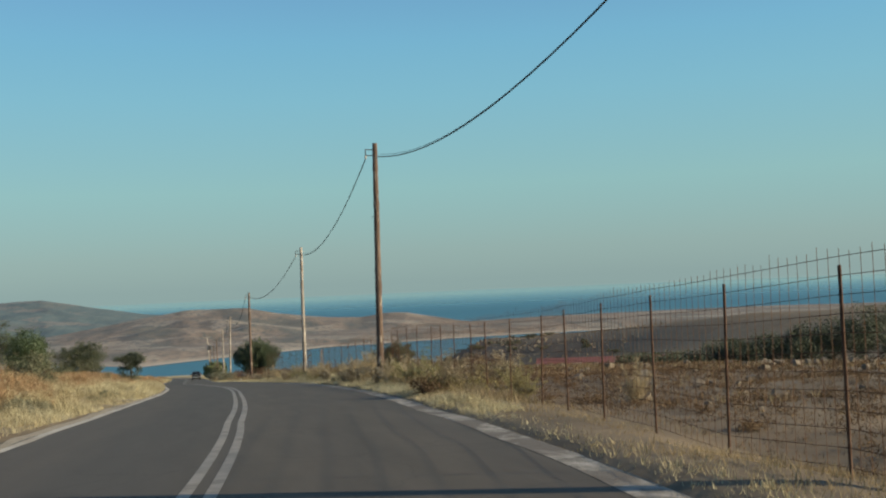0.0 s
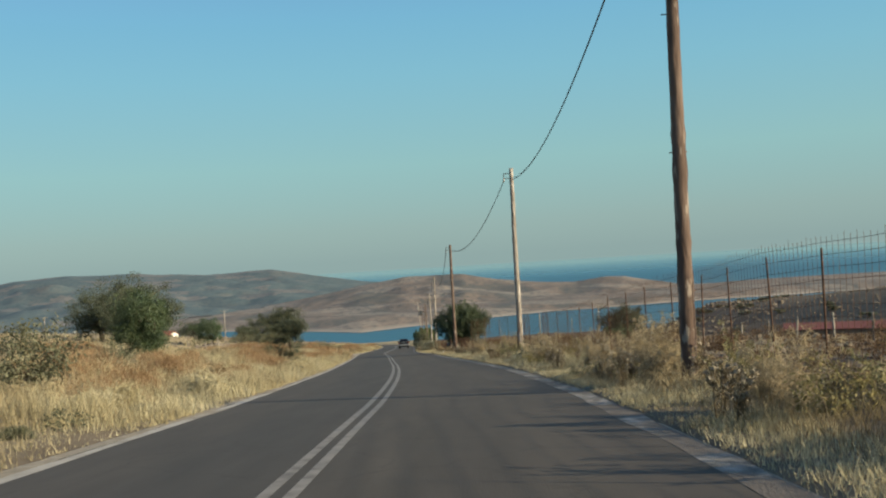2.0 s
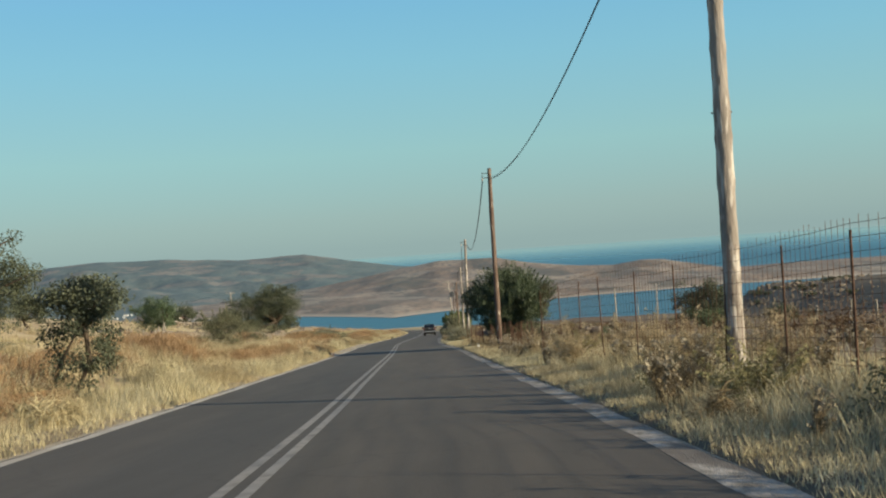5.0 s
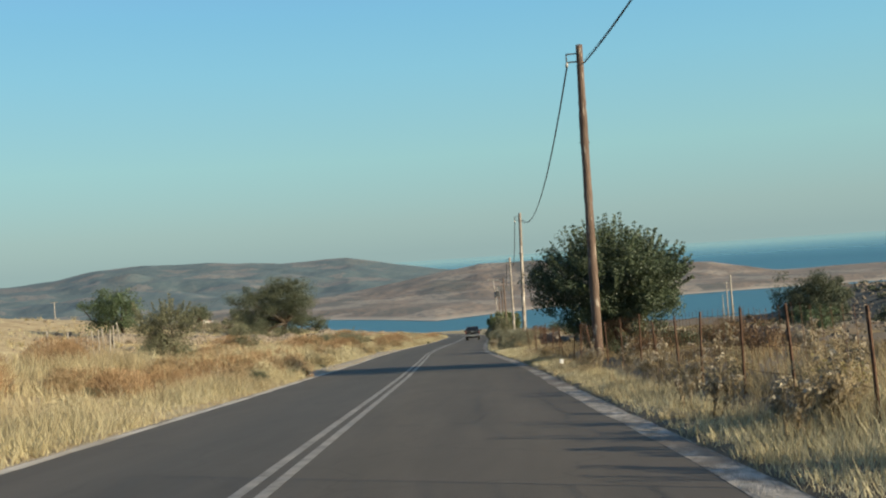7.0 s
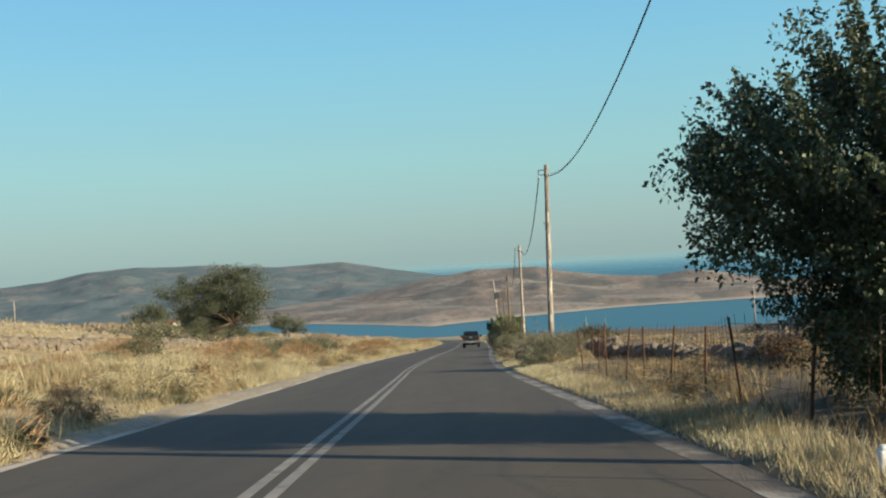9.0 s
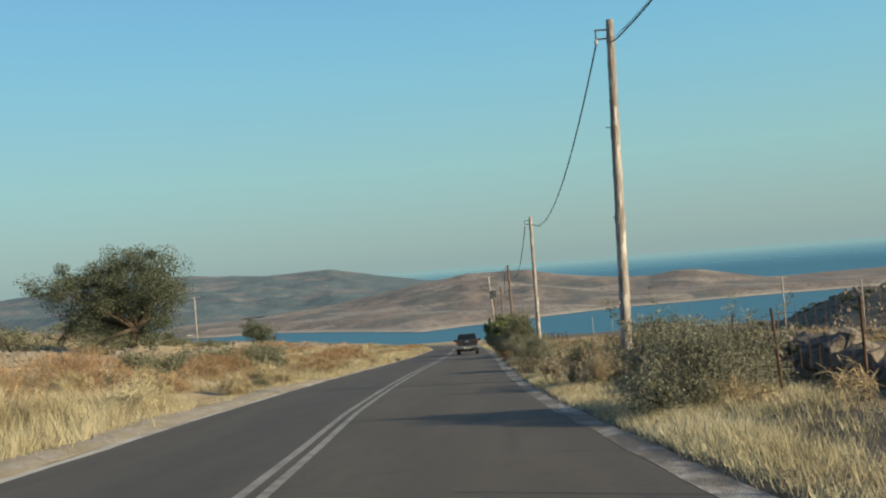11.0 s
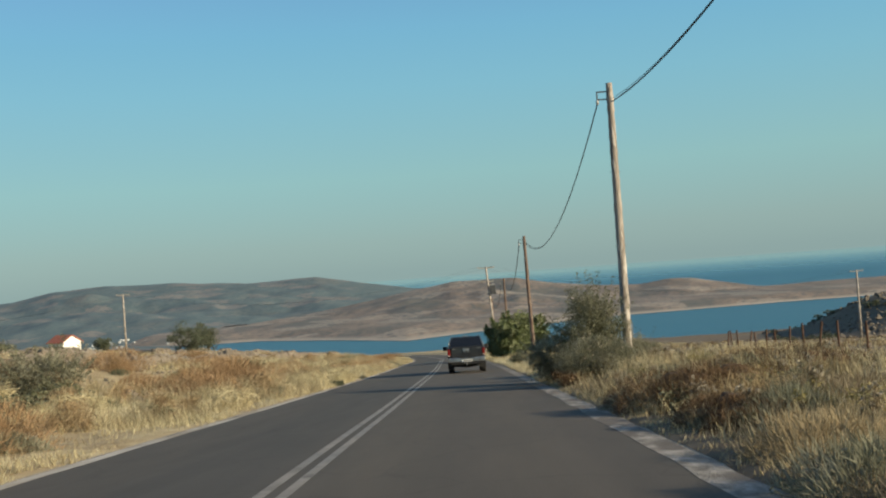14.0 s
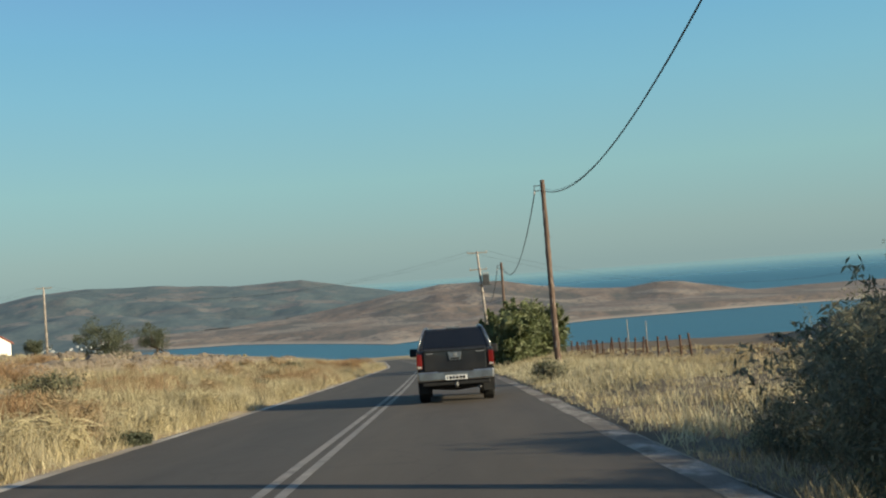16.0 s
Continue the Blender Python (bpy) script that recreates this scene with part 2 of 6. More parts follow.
M["seed"] = mat("seed_head", [(0.36, 0.30, 0.21), (0.50, 0.44, 0.34)], 3, 3, 0.85, spread=0.2)
M["bark"] = mat("bark", [(0.06, 0.045, 0.03), (0.12, 0.09, 0.065)], 6, 6, 0.95, 0.6, 12, stretch=(1, 1, 0.3))
M["pole_brown"] = mat("tarred_pole_wood", [(0.085, 0.052, 0.040), (0.155, 0.105, 0.080), (0.24, 0.175, 0.138)], 5, 8, 0.85, 0.5, 20, stretch=(1, 1, 0.2),
                      big=(0.46, 0.39, 0.32), big_scale=8, big_mix=0.75, big_from=0.585, big_to=0.64)
M["pole_grey"] = mat("weathered_pole_wood", [(0.16, 0.13, 0.108), (0.32, 0.275, 0.235), (0.50, 0.445, 0.39)], 5, 8, 0.85, 0.5, 20, stretch=(1, 1, 0.2),
                     big=(0.66, 0.60, 0.53), big_scale=8, big_mix=0.8, big_from=0.53, big_to=0.60)
M["wire"] = mat("black_cable", [(0.012, 0.012, 0.013), (0.02, 0.02, 0.02)], 5, 2, 0.6, tone=1.0)
M["rust"] = mat("rusty_steel", [(0.06, 0.035, 0.025), (0.13, 0.07, 0.045), (0.20, 0.12, 0.08)], 8, 6, 0.9, metal=0.2)
M["galv"] = mat("galvanised_steel", [(0.25, 0.25, 0.25), (0.4, 0.4, 0.39)], 8, 4, 0.5, metal=0.7)
M["postwood"] = mat("grey_post_wood", [(0.25, 0.22, 0.18), (0.45, 0.41, 0.35)], 6, 5, 0.9, stretch=(1, 1, 0.2))
M["stone"] = mat("field_stone", [(0.11, 0.092, 0.072), (0.20, 0.17, 0.135), (0.31, 0.27, 0.225)], 3.0, 8, 0.95, 0.6, 9,
                 big=(0.22, 0.17, 0.12), big_scale=1.2, big_mix=0.6)
M["ceramic"] = mat("porcelain", [(0.35, 0.33, 0.30), (0.5, 0.48, 0.45)], 4, 2, 0.3)
M["steel_dark"] = mat("grey_steel", [(0.09, 0.09, 0.09), (0.15, 0.15, 0.15)], 4, 3, 0.5, metal=0.5)
M["plaster"] = mat("white_plaster", [(0.68, 0.66, 0.62), (0.80, 0.78, 0.74)], 0.8, 5, 0.9, tone=1.0)
# white village plaster, its colour greyed to stand in for distance haze
M["hazed_plaster"] = mat("greyed_plaster", [(0.56, 0.56, 0.54), (0.70, 0.70, 0.67)], 0.5, 5, 0.9)
M["tile_roof"] = mat("red_roof_tile", [(0.36, 0.115, 0.075), (0.46, 0.16, 0.105)], 1.5, 5, 0.85)
M["red_sheet"] = mat("red_sheet_roof", [(0.16, 0.055, 0.045), (0.25, 0.085, 0.065)], 0.4, 5, 0.7)
# the blue-grey haze of distance is mixed into both hill colours
M["hill_green"] = mat("hazed_scrub_hillside", [(0.088, 0.130, 0.145), (0.125, 0.167, 0.175), (0.175, 0.195, 0.19)], 0.03, 14, 0.95,
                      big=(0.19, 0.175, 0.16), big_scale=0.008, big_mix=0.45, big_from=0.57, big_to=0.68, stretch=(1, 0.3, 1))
M["hill_tan"] = mat("hazed_dry_hillside", [(0.13, 0.115, 0.10), (0.255, 0.20, 0.162), (0.35, 0.275, 0.215)], 0.03, 14, 0.95,
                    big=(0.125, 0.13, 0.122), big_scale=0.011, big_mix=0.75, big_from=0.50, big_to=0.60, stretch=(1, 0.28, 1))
M["paint"] = mat("dark_grey_car_paint", [(0.018, 0.019, 0.022), (0.026, 0.027, 0.030)], 2, 4, 0.32, coat=0.6, metal=0.2, big=(0.06, 0.055, 0.05), big_scale=1.5, big_mix=0.35)
M["chrome"] = mat("dull_chrome", [(0.42, 0.41, 0.40), (0.62, 0.61, 0.59)], 5, 4, 0.30, metal=0.9, big=(0.30, 0.28, 0.26), big_scale=3, big_mix=0.6)
M["black_plastic"] = mat("black_plastic", [(0.012, 0.012, 0.013), (0.025, 0.025, 0.025)], 6, 4, 0.6)
M["tyre"] = mat("tyre_rubber", [(0.014, 0.014, 0.014), (0.03, 0.029, 0.027)], 9, 5, 0.85)
M["lamp_red"] = mat("red_lens", [(0.13, 0.009, 0.008), (0.20, 0.014, 0.012)], 8, 2, 0.15, coat=0.6)
M["lamp_clear"] = mat("clear_lens", [(0.36, 0.33, 0.31), (0.46, 0.43, 0.40)], 8, 2, 0.12, coat=0.6)
# white plate; the shade on the truck's rear is put into its colour
M["plate"] = mat("plate_shaded_white", [(0.46, 0.46, 0.45), (0.58, 0.58, 0.56)], 5, 2, 0.5, tone=1.0)
M["car_glass"] = mat("tinted_glass", [(0.008, 0.009, 0.011), (0.012, 0.013, 0.015)], 2, 2, 0.06, coat=0.3, spec=0.6)
M["white_paint"] = mat("white_paint", [(0.66, 0.65, 0.62), (0.78, 0.77, 0.74)], 5, 3, 0.7, tone=1.0)

# dry-walled fields and scrub on the far slopes, the driest strips pale; the scrub tint carries haze blue
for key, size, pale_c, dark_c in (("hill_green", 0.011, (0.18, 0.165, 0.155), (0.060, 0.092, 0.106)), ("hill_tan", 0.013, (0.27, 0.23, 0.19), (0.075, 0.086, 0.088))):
    nt = M[key].node_tree
    pb = nt.nodes["Principled BSDF"]
    gp = nt.nodes.new("ShaderNodeNewGeometry")
    for scale, lo, hi, most, c, kind in ((size, 0.74, 0.78, 0.7, pale_c, "cells"), (size * 9, 0.50, 0.62, 0.8, dark_c, "noise")):
        if kind == "cells":
            wob = nt.nodes.new("ShaderNodeTexNoise")
            wob.inputs["Scale"].default_value, wob.inputs["Detail"].default_value = 0.02, 4
            nt.links.new(gp.outputs["Position"], wob.inputs["Vector"])
            shift = nt.nodes.new("ShaderNodeVectorMath")
            shift.operation = "MULTIPLY_ADD"
            shift.inputs[1].default_value = (60, 60, 60)
            nt.links.new(wob.outputs["Color"], shift.inputs[0])
            nt.links.new(gp.outputs["Position"], shift.inputs[2])
            tex = nt.nodes.new("ShaderNodeTexVoronoi")
            nt.links.new(shift.outputs[0], tex.inputs["Vector"])
            sep = nt.nodes.new("ShaderNodeSeparateColor")
            nt.links.new(tex.outputs["Color"], sep.inputs[0])
            src = sep.outputs[0]
        else:
            tex = nt.nodes.new("ShaderNodeTexNoise")
            tex.inputs["Detail"].default_value = 8
            nt.links.new(gp.outputs["Position"], tex.inputs["Vector"])
            src = tex.outputs["Fac"]
        tex.inputs["Scale"].default_value = scale
        cut = nt.nodes.new("ShaderNodeMapRange")
        cut.inputs[1].default_value, cut.inputs[2].default_value, cut.inputs[4].default_value = lo, hi, most
        nt.links.new(src, cut.inputs[0])
        mx = nt.nodes.new("ShaderNodeMix")
        mx.data_type = "RGBA"
        mx.inputs["B"].default_value = (*c, 1)
        nt.links.new(cut.outputs[0], mx.inputs["Factor"])
        nt.links.new(pb.inputs["Base Color"].links[0].from_socket, mx.inputs["A"])
        nt.links.new(mx.outputs["Result"], pb.inputs["Base Color"])

# sand and pale rock along the headland's shore
nt = M["hill_tan"].node_tree
pb = nt.nodes["Principled BSDF"]
gp = nt.nodes.new("ShaderNodeNewGeometry")
up = nt.nodes.new("ShaderNodeSeparateXYZ")
nt.links.new(gp.outputs["Position"], up.inputs[0])
shore = nt.nodes.new("ShaderNodeMapRange")
shore.inputs[1].default_value, shore.inputs[2].default_value = -91.5, -94.0
shore.inputs[4].default_value = 0.7
nt.links.new(up.outputs["Z"], shore.inputs[0])
mx = nt.nodes.new("ShaderNodeMix")
mx.data_type = "RGBA"
mx.inputs["B"].default_value = (0.36, 0.32, 0.27, 1)
nt.links.new(shore.outputs[0], mx.inputs["Factor"])
nt.links.new(pb.inputs["Base Color"].links[0].from_socket, mx.inputs["A"])
nt.links.new(mx.outputs["Result"], pb.inputs["Base Color"])

# the sea: dark blue, rippled; smoother and glossier far out, so its rim pales like haze
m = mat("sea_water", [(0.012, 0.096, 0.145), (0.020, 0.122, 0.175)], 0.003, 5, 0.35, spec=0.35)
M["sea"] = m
wv = m.node_tree.nodes.new("ShaderNodeTexNoise")
wv.inputs["Scale"].default_value = 0.25
wv.inputs["Detail"].default_value = 3
gp = m.node_tree.nodes.new("ShaderNodeNewGeometry")
m.node_tree.links.new(gp.outputs["Position"], wv.inputs["Vector"])
wb = m.node_tree.nodes.new("ShaderNodeBump")
wb.inputs["Strength"].default_value = 0.25
wb.inputs["Distance"].default_value = 0.6
m.node_tree.links.new(wv.outputs["Fac"], wb.inputs["Height"])
m.node_tree.links.new(wb.outputs[0], m.node_tree.nodes["Principled BSDF"].inputs["Normal"])
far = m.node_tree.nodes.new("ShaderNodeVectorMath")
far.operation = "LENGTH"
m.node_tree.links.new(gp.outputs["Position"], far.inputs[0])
# roughness and ripples drop towards the rim, a stand-in for horizon haze
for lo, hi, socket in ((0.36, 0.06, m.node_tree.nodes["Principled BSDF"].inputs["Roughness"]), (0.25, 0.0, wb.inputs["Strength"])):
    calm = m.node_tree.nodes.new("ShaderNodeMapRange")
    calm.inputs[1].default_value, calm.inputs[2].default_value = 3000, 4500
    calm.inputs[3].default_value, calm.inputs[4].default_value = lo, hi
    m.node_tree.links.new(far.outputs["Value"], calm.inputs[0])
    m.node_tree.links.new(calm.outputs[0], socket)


# ---- mesh helpers ----
def mesh_np(name, verts, faces, material, smooth=False):
    """A mesh from arrays: verts (n, 3); faces (m, k), k 3 or 4."""
    verts, faces = np.asarray(verts, np.float32), np.asarray(faces, np.int32)
    me = bpy.data.meshes.new(name)
    me.vertices.add(len(verts))
    me.vertices.foreach_set("co", verts.ravel())
    k = faces.shape[1]
    me.loops.add(faces.size)
    me.loops.foreach_set("vertex_index", faces.ravel())
    me.polygons.add(len(faces))
    me.polygons.foreach_set("loop_start", np.arange(0, faces.size, k, dtype=np.int32))
    me.polygons.foreach_set("loop_total", np.full(len(faces), k, np.int32))
    me.materials.append(material)
    me.update(calc_edges=True)
    me.polygons.foreach_set("use_smooth", np.full(len(faces), smooth))
    return me


def thing(name, label, category, at=(0, 0, 0), rz=0.0, group="", kind="", m=None):
    ob = new(name)
    ob.empty_display_size = 0.3
    ob.matrix_basis = m if m is not None else pose(*at, 0, 0, rz)
    return tagged(ob, label, category, group, kind)


def link_part(name, me, parent, label="", kind=""):
    ob = new(name, me)
    ob.parent = parent
    return tagged(ob, label, kind=kind)


def part(name, bm, material, parent, label="", smooth=False):
    me = bpy.data.meshes.new(name)
    bmesh.ops.recalc_face_normals(bm, faces=bm.faces)
    bm.to_mesh(me)
    bm.free()
    me.materials.append(material)
    if smooth:
        for p in me.polygons:
            p.use_smooth = True
    return link_part(name, me, parent, label)


def box(x0, x1, y0, y1, z0, z1, bevel=0.0, bm=None, taper=None):
    """A box, bevelled; taper: (dx, dy) by which the top is drawn in at each side."""
    bm2 = bmesh.new()
    bmesh.ops.create_cube(bm2, size=1)
    for v in bm2.verts:
        top = v.co.z > 0
        v.co = ((x0 + x1) / 2 + v.co.x * (x1 - x0), (y0 + y1) / 2 + v.co.y * (y1 - y0), (z0 + z1) / 2 + v.co.z * (z1 - z0))
        if taper and top:
            v.co.x += taper[0] * (1 if v.co.x < (x0 + x1) / 2 else -1)
            v.co.y += taper[1] * (1 if v.co.y < (y0 + y1) / 2 else -1)
    if bevel:
        bmesh.ops.bevel(bm2, geom=list(bm2.edges), offset=bevel, segments=2, affect="EDGES", profile=0.6)
    if bm is None:
        return bm2
    me = bpy.data.meshes.new("tmp")
    bm2.to_mesh(me)
    bm2.free()
    bm.from_mesh(me)
    bpy.data.meshes.remove(me)
    return bm


def tube(points, radii, n=8, cap=True):
    """Verts and quads of a tapered tube along points."""
    pts = np.asarray(points, float)
    rad = np.broadcast_to(np.asarray(radii, float), (len(pts),))
    tang = np.gradient(pts, axis=0)
    tang /= np.linalg.norm(tang, axis=1)[:, None] + 1e-9
    ref = np.where(np.abs(tang[:, 2:3]) > 0.9, np.array([[1.0, 0, 0]]), np.array([[0, 0, 1.0]]))
    s = np.cross(tang, ref)
    s /= np.linalg.norm(s, axis=1)[:, None] + 1e-9
    u = np.cross(s, tang)
    a = np.linspace(0, 2 * np.pi, n, endpoint=False)
    v = pts[:, None] + rad[:, None, None] * (np.cos(a)[None, :, None] * s[:, None] + np.sin(a)[None, :, None] * u[:, None])
    k = np.arange(len(pts) - 1)[:, None] * n
    j = np.arange(n)[None]
    f = np.stack([k + j, k + (j + 1) % n, k + n + (j + 1) % n, k + n + j], -1).reshape(-1, 4)
    v = v.reshape(-1, 3)
    if cap:
        c0, c1 = len(v), len(v) + 1
        v = np.vstack([v, pts[:1], pts[-1:]])
        last = (len(pts) - 1) * n
        ends = [[c0, (i + 1) % n, i, c0] for i in range(n)] + [[c1, last + i, last + (i + 1) % n, c1] for i in range(n)]
        return v, f, np.array(ends)[:, :3]
    return v, f, np.zeros((0, 3), int)


def tubes(name, runs, material, n=8, smooth=True):
    """One mesh of several tubes; quads, and triangles split into degenerate-free triangles."""
    V, F, base = [], [], 0
    for pts, rad in runs:
        v, q, c = tube(pts, rad, n)
        V.append(v)
        F.append(np.vstack([q[:, [0, 1, 2]], q[:, [0, 2, 3]], c]) + base)
        base += len(v)
    return mesh_np(name, np.vstack(V), np.vstack(F), material, smooth)


def rods(name, a, b, r, material):
    """Many thin three-sided rods from points a to points b, as one mesh."""
    a, b = np.asarray(a, float), np.asarray(b, float)
    d = b - a
    d /= np.linalg.norm(d, axis=1)[:, None]
    ref = np.where(np.abs(d[:, 2:3]) > 0.9, np.array([[1.0, 0, 0]]), np.array([[0, 0, 1.0]]))
    s = np.cross(d, ref)
    s /= np.linalg.norm(s, axis=1)[:, None]
    u = np.cross(s, d)
    V = []
    for k in range(3):
        w = 2 * np.pi * k / 3
        V.append(r * (math.cos(w) * s + math.sin(w) * u))
    V = np.stack([a + V[0], a + V[1], a + V[2], b + V[0], b + V[1], b + V[2]], 1)
    q = np.array([[0, 1, 4, 3], [1, 2, 5, 4], [2, 0, 3, 5]])
    F = (np.arange(len(a))[:, None, None] * 6 + q[None]).reshape(-1, 4)
    return mesh_np(name, V.reshape(-1, 3), F, material)


# ---- the lie of the land ----
ROAD = [(-160, -22.0, 9.0), (-60, -8.2, 3.6), (-20, -2.2, 1.25), (0, 0.25, 0.05), (11.6, 1.45, -0.60), (23.5, 1.97, -1.39), (35.6, 2.14, -2.31),
        (47.9, 2.14, -3.27), (60.3, 1.86, -4.24), (72.6, 1.41, -5.28), (84.6, 0.74, -6.26), (96.4, -0.03, -7.22), (108, -0.72, -8.19), (119.7, -1.41, -9.09),
        (131.5, -2.15, -10.10), (143.6, -2.96, -11.13), (156.1, -3.63, -12.10), (168.9, -4.10, -13.05), (181.9, -4.46, -14.04), (195, -4.81, -15.09),
        (230, -5.75, -17.80), (300, -8.6, -23.2), (400, -18.0, -30.9), (600, -45, -46.3), (1300, -60, -100.2)]
rg = np.arange(-160, 1300, 1.0)
rk = np.exp(-0.5 * (np.arange(-18, 19) / 7.0) ** 2)
rk /= rk.sum()
rt = np.array(ROAD)
RX = np.convolve(np.pad(np.interp(rg, rt[:, 0], rt[:, 1]), 18, mode="reflect", reflect_type="odd"), rk, "valid")
RZ = np.convolve(np.pad(np.interp(rg, rt[:, 0], rt[:, 2]), 18, mode="reflect", reflect_type="odd"), rk, "valid")
RX += np.interp(rg, [0, 7, 12, 19, 31, 43, 55, 70, 86, 104, 116, 130, 145, 152, 162, 172, 190, 215], [0.03, 0.06, -0.02, -0.16, 0.0, 0.16, 0.12, 0.02, -0.02, 0.06, 0.11, 0.05, -0.07, -0.18, -0.15, -0.09, -0.01, 0])
SEA = -95.0
U_LEFT, U_RIGHT = -5.15, 2.25      # the asphalt's edges, from the driven lane's middle


def left_edge(y):
    """The asphalt's left edge; the road is narrower where the walk begins."""
    return U_LEFT + np.interp(y, [20, 40, 60, 90, 130, 150, 180, 230], [0.12, 0.13, 0.05, 0, -0.1, -0.2, -0.15, -0.1])


def road_x(y):
    return np.interp(y, rg, RX)


def road_z(y):
    return np.interp(y, rg, RZ)


def step01(t):
    t = np.clip(t, 0, 1)
    return t * t * (3 - 2 * t)


LAT = np.random.RandomState(5).rand(64, 64)


def ripple(x, y, size):
    """Smooth value noise, about -0.5 to 0.5, features of that size in metres."""
    fx, fy = np.asarray(x) / size, np.asarray(y) / size
    ix, iy = np.floor(fx).astype(int), np.floor(fy).astype(int)
    tx, ty = step01(fx - ix), step01(fy - iy)
    g = lambda i, j: LAT[i % 64, j % 64]
    return (g(ix, iy) * (1 - tx) + g(ix + 1, iy) * tx) * (1 - ty) + (g(ix, iy + 1) * (1 - tx) + g(ix + 1, iy + 1) * tx) * ty - 0.5


def ground_z(x, y):
    """Height of the land, road bed included."""
    x, y = np.asarray(x, float), np.asarray(y, float)
    u = x - road_x(y)
    a, b = np.maximum(left_edge(y) - u, 0), np.maximum(u - U_RIGHT, 0)
    dz = -0.07 + 0.0 * u
    left = 0.10 * step01(a / 0.25) + 0.125 * np.clip(a - 2, 0, 15) + 0.07 * np.clip(a - 17, 0, 34) + 0.01 * np.clip(a - 51, 0, 60)
    left += (0.025 * np.clip(a - 10, 0, 7) + 0.08 * np.clip(a - 17, 0, 13)) * (1 - 0.6 * step01((y - 190) / 50) - 0.4 * step01((y - 240) / 60))
    left *= 1 - step01((y - 400) / 160)
    left -= 0.03 * np.clip(a - 130, 0, 400) * step01((y - 200) / 200)
    right = 0.10 * step01(b / 0.12) + (0.25 * step01((y - 24) / 22) - 0.08 * step01((40 - y) / 20) - 0.2 * np.exp(-((y - 11) / 5) ** 2) + 0.08 * step01((7 - y) / 3)) * step01((b - 1.0) / 1.5) - 0.042 * np.clip(b - 10, 0, 80)
    left -= 0.075 * np.clip(a - 4, 0, 10) * np.exp(-((y - 136) / 17) ** 2) * (1 - step01((a - 18) / 8))
    left -= 0.6 * np.exp(-((a - 8) / 4.5) ** 2 - ((y - 194) / 17) ** 2)
    left += 1.3 * np.exp(-((x + 90) ** 2 + (y - 378) ** 2) / (2 * 14.0 ** 2))       # the knoll under the white house
    bear = np.degrees(np.arctan2(x + 3, np.maximum(y - 150, 1)))
    right += 15 * step01((u - 118) / 80) * (1 - step01((y - 700) / 150)) * step01((bear - 14.2) / 5.5) * (0.55 + 0.45 * step01((y - 180) / 200))
    off = step01(np.maximum(a, b) / 3)
    rough = off * (0.35 * ripple(x, y, 7) + 0.18 * ripple(x + 31, y, 2.6)) + step01((np.maximum(a, b) - 12) / 25) * (1.2 * ripple(x, y + 9, 23))
    rough += step01((np.maximum(a, b) - 70) / 60) * (4.0 * ripple(x + 17, y, 70) + 1.5 * ripple(x, y, 31))
    return road_z(y) + dz + left + right + rough


def spot(u, y, up=0.0):
    """A place on the land, u metres to the right of the lane's middle."""
    x = float(road_x(y) + u)
    return (x, y, float(ground_z(x, y)) + up)


def heading(y):
    """The road's turn at y, degrees."""
    return math.degrees(math.atan2(-(road_x(y + 1) - road_x(y - 1)), 2))


# ground: one sheet, fine near the road, coarse far off
gy = np.concatenate([np.linspace(-900, -130, 12), np.arange(-120, -10, 5), np.arange(-10, 300, 1.4), np.arange(300, 480, 4), np.geomspace(480, 1500, 60)])
gu = np.concatenate([-np.geomspace(1600, 40, 60), -np.arange(38, 10, -1.2), -np.arange(10, 5.2, -0.5), [-5.1, -3.5, -1.5, 0.5, 2.2], np.arange(2.4, 12, 0.5), np.arange(12, 40, 1.3), np.geomspace(41, 1600, 60)])
GY, GU = np.meshgrid(gy, gu, indexing="ij")
GX = road_x(GY) + GU
GZ = ground_z(GX, GY)
ni, nj = GY.shape
ii, jj = np.meshgrid(np.arange(ni - 1), np.arange(nj - 1), indexing="ij")
gf = np.stack([ii * nj + jj, ii * nj + jj + 1, (ii + 1) * nj + jj + 1, (ii + 1) * nj + jj], -1).reshape(-1, 4)
ground = new("ground", mesh_np("ground", np.stack([GX, GY, GZ], -1).reshape(-1, 3), gf, M["soil"], True))
tagged(ground, "dry stony straw-coloured hillside sloping down to a bay", "ground", kind="structure")


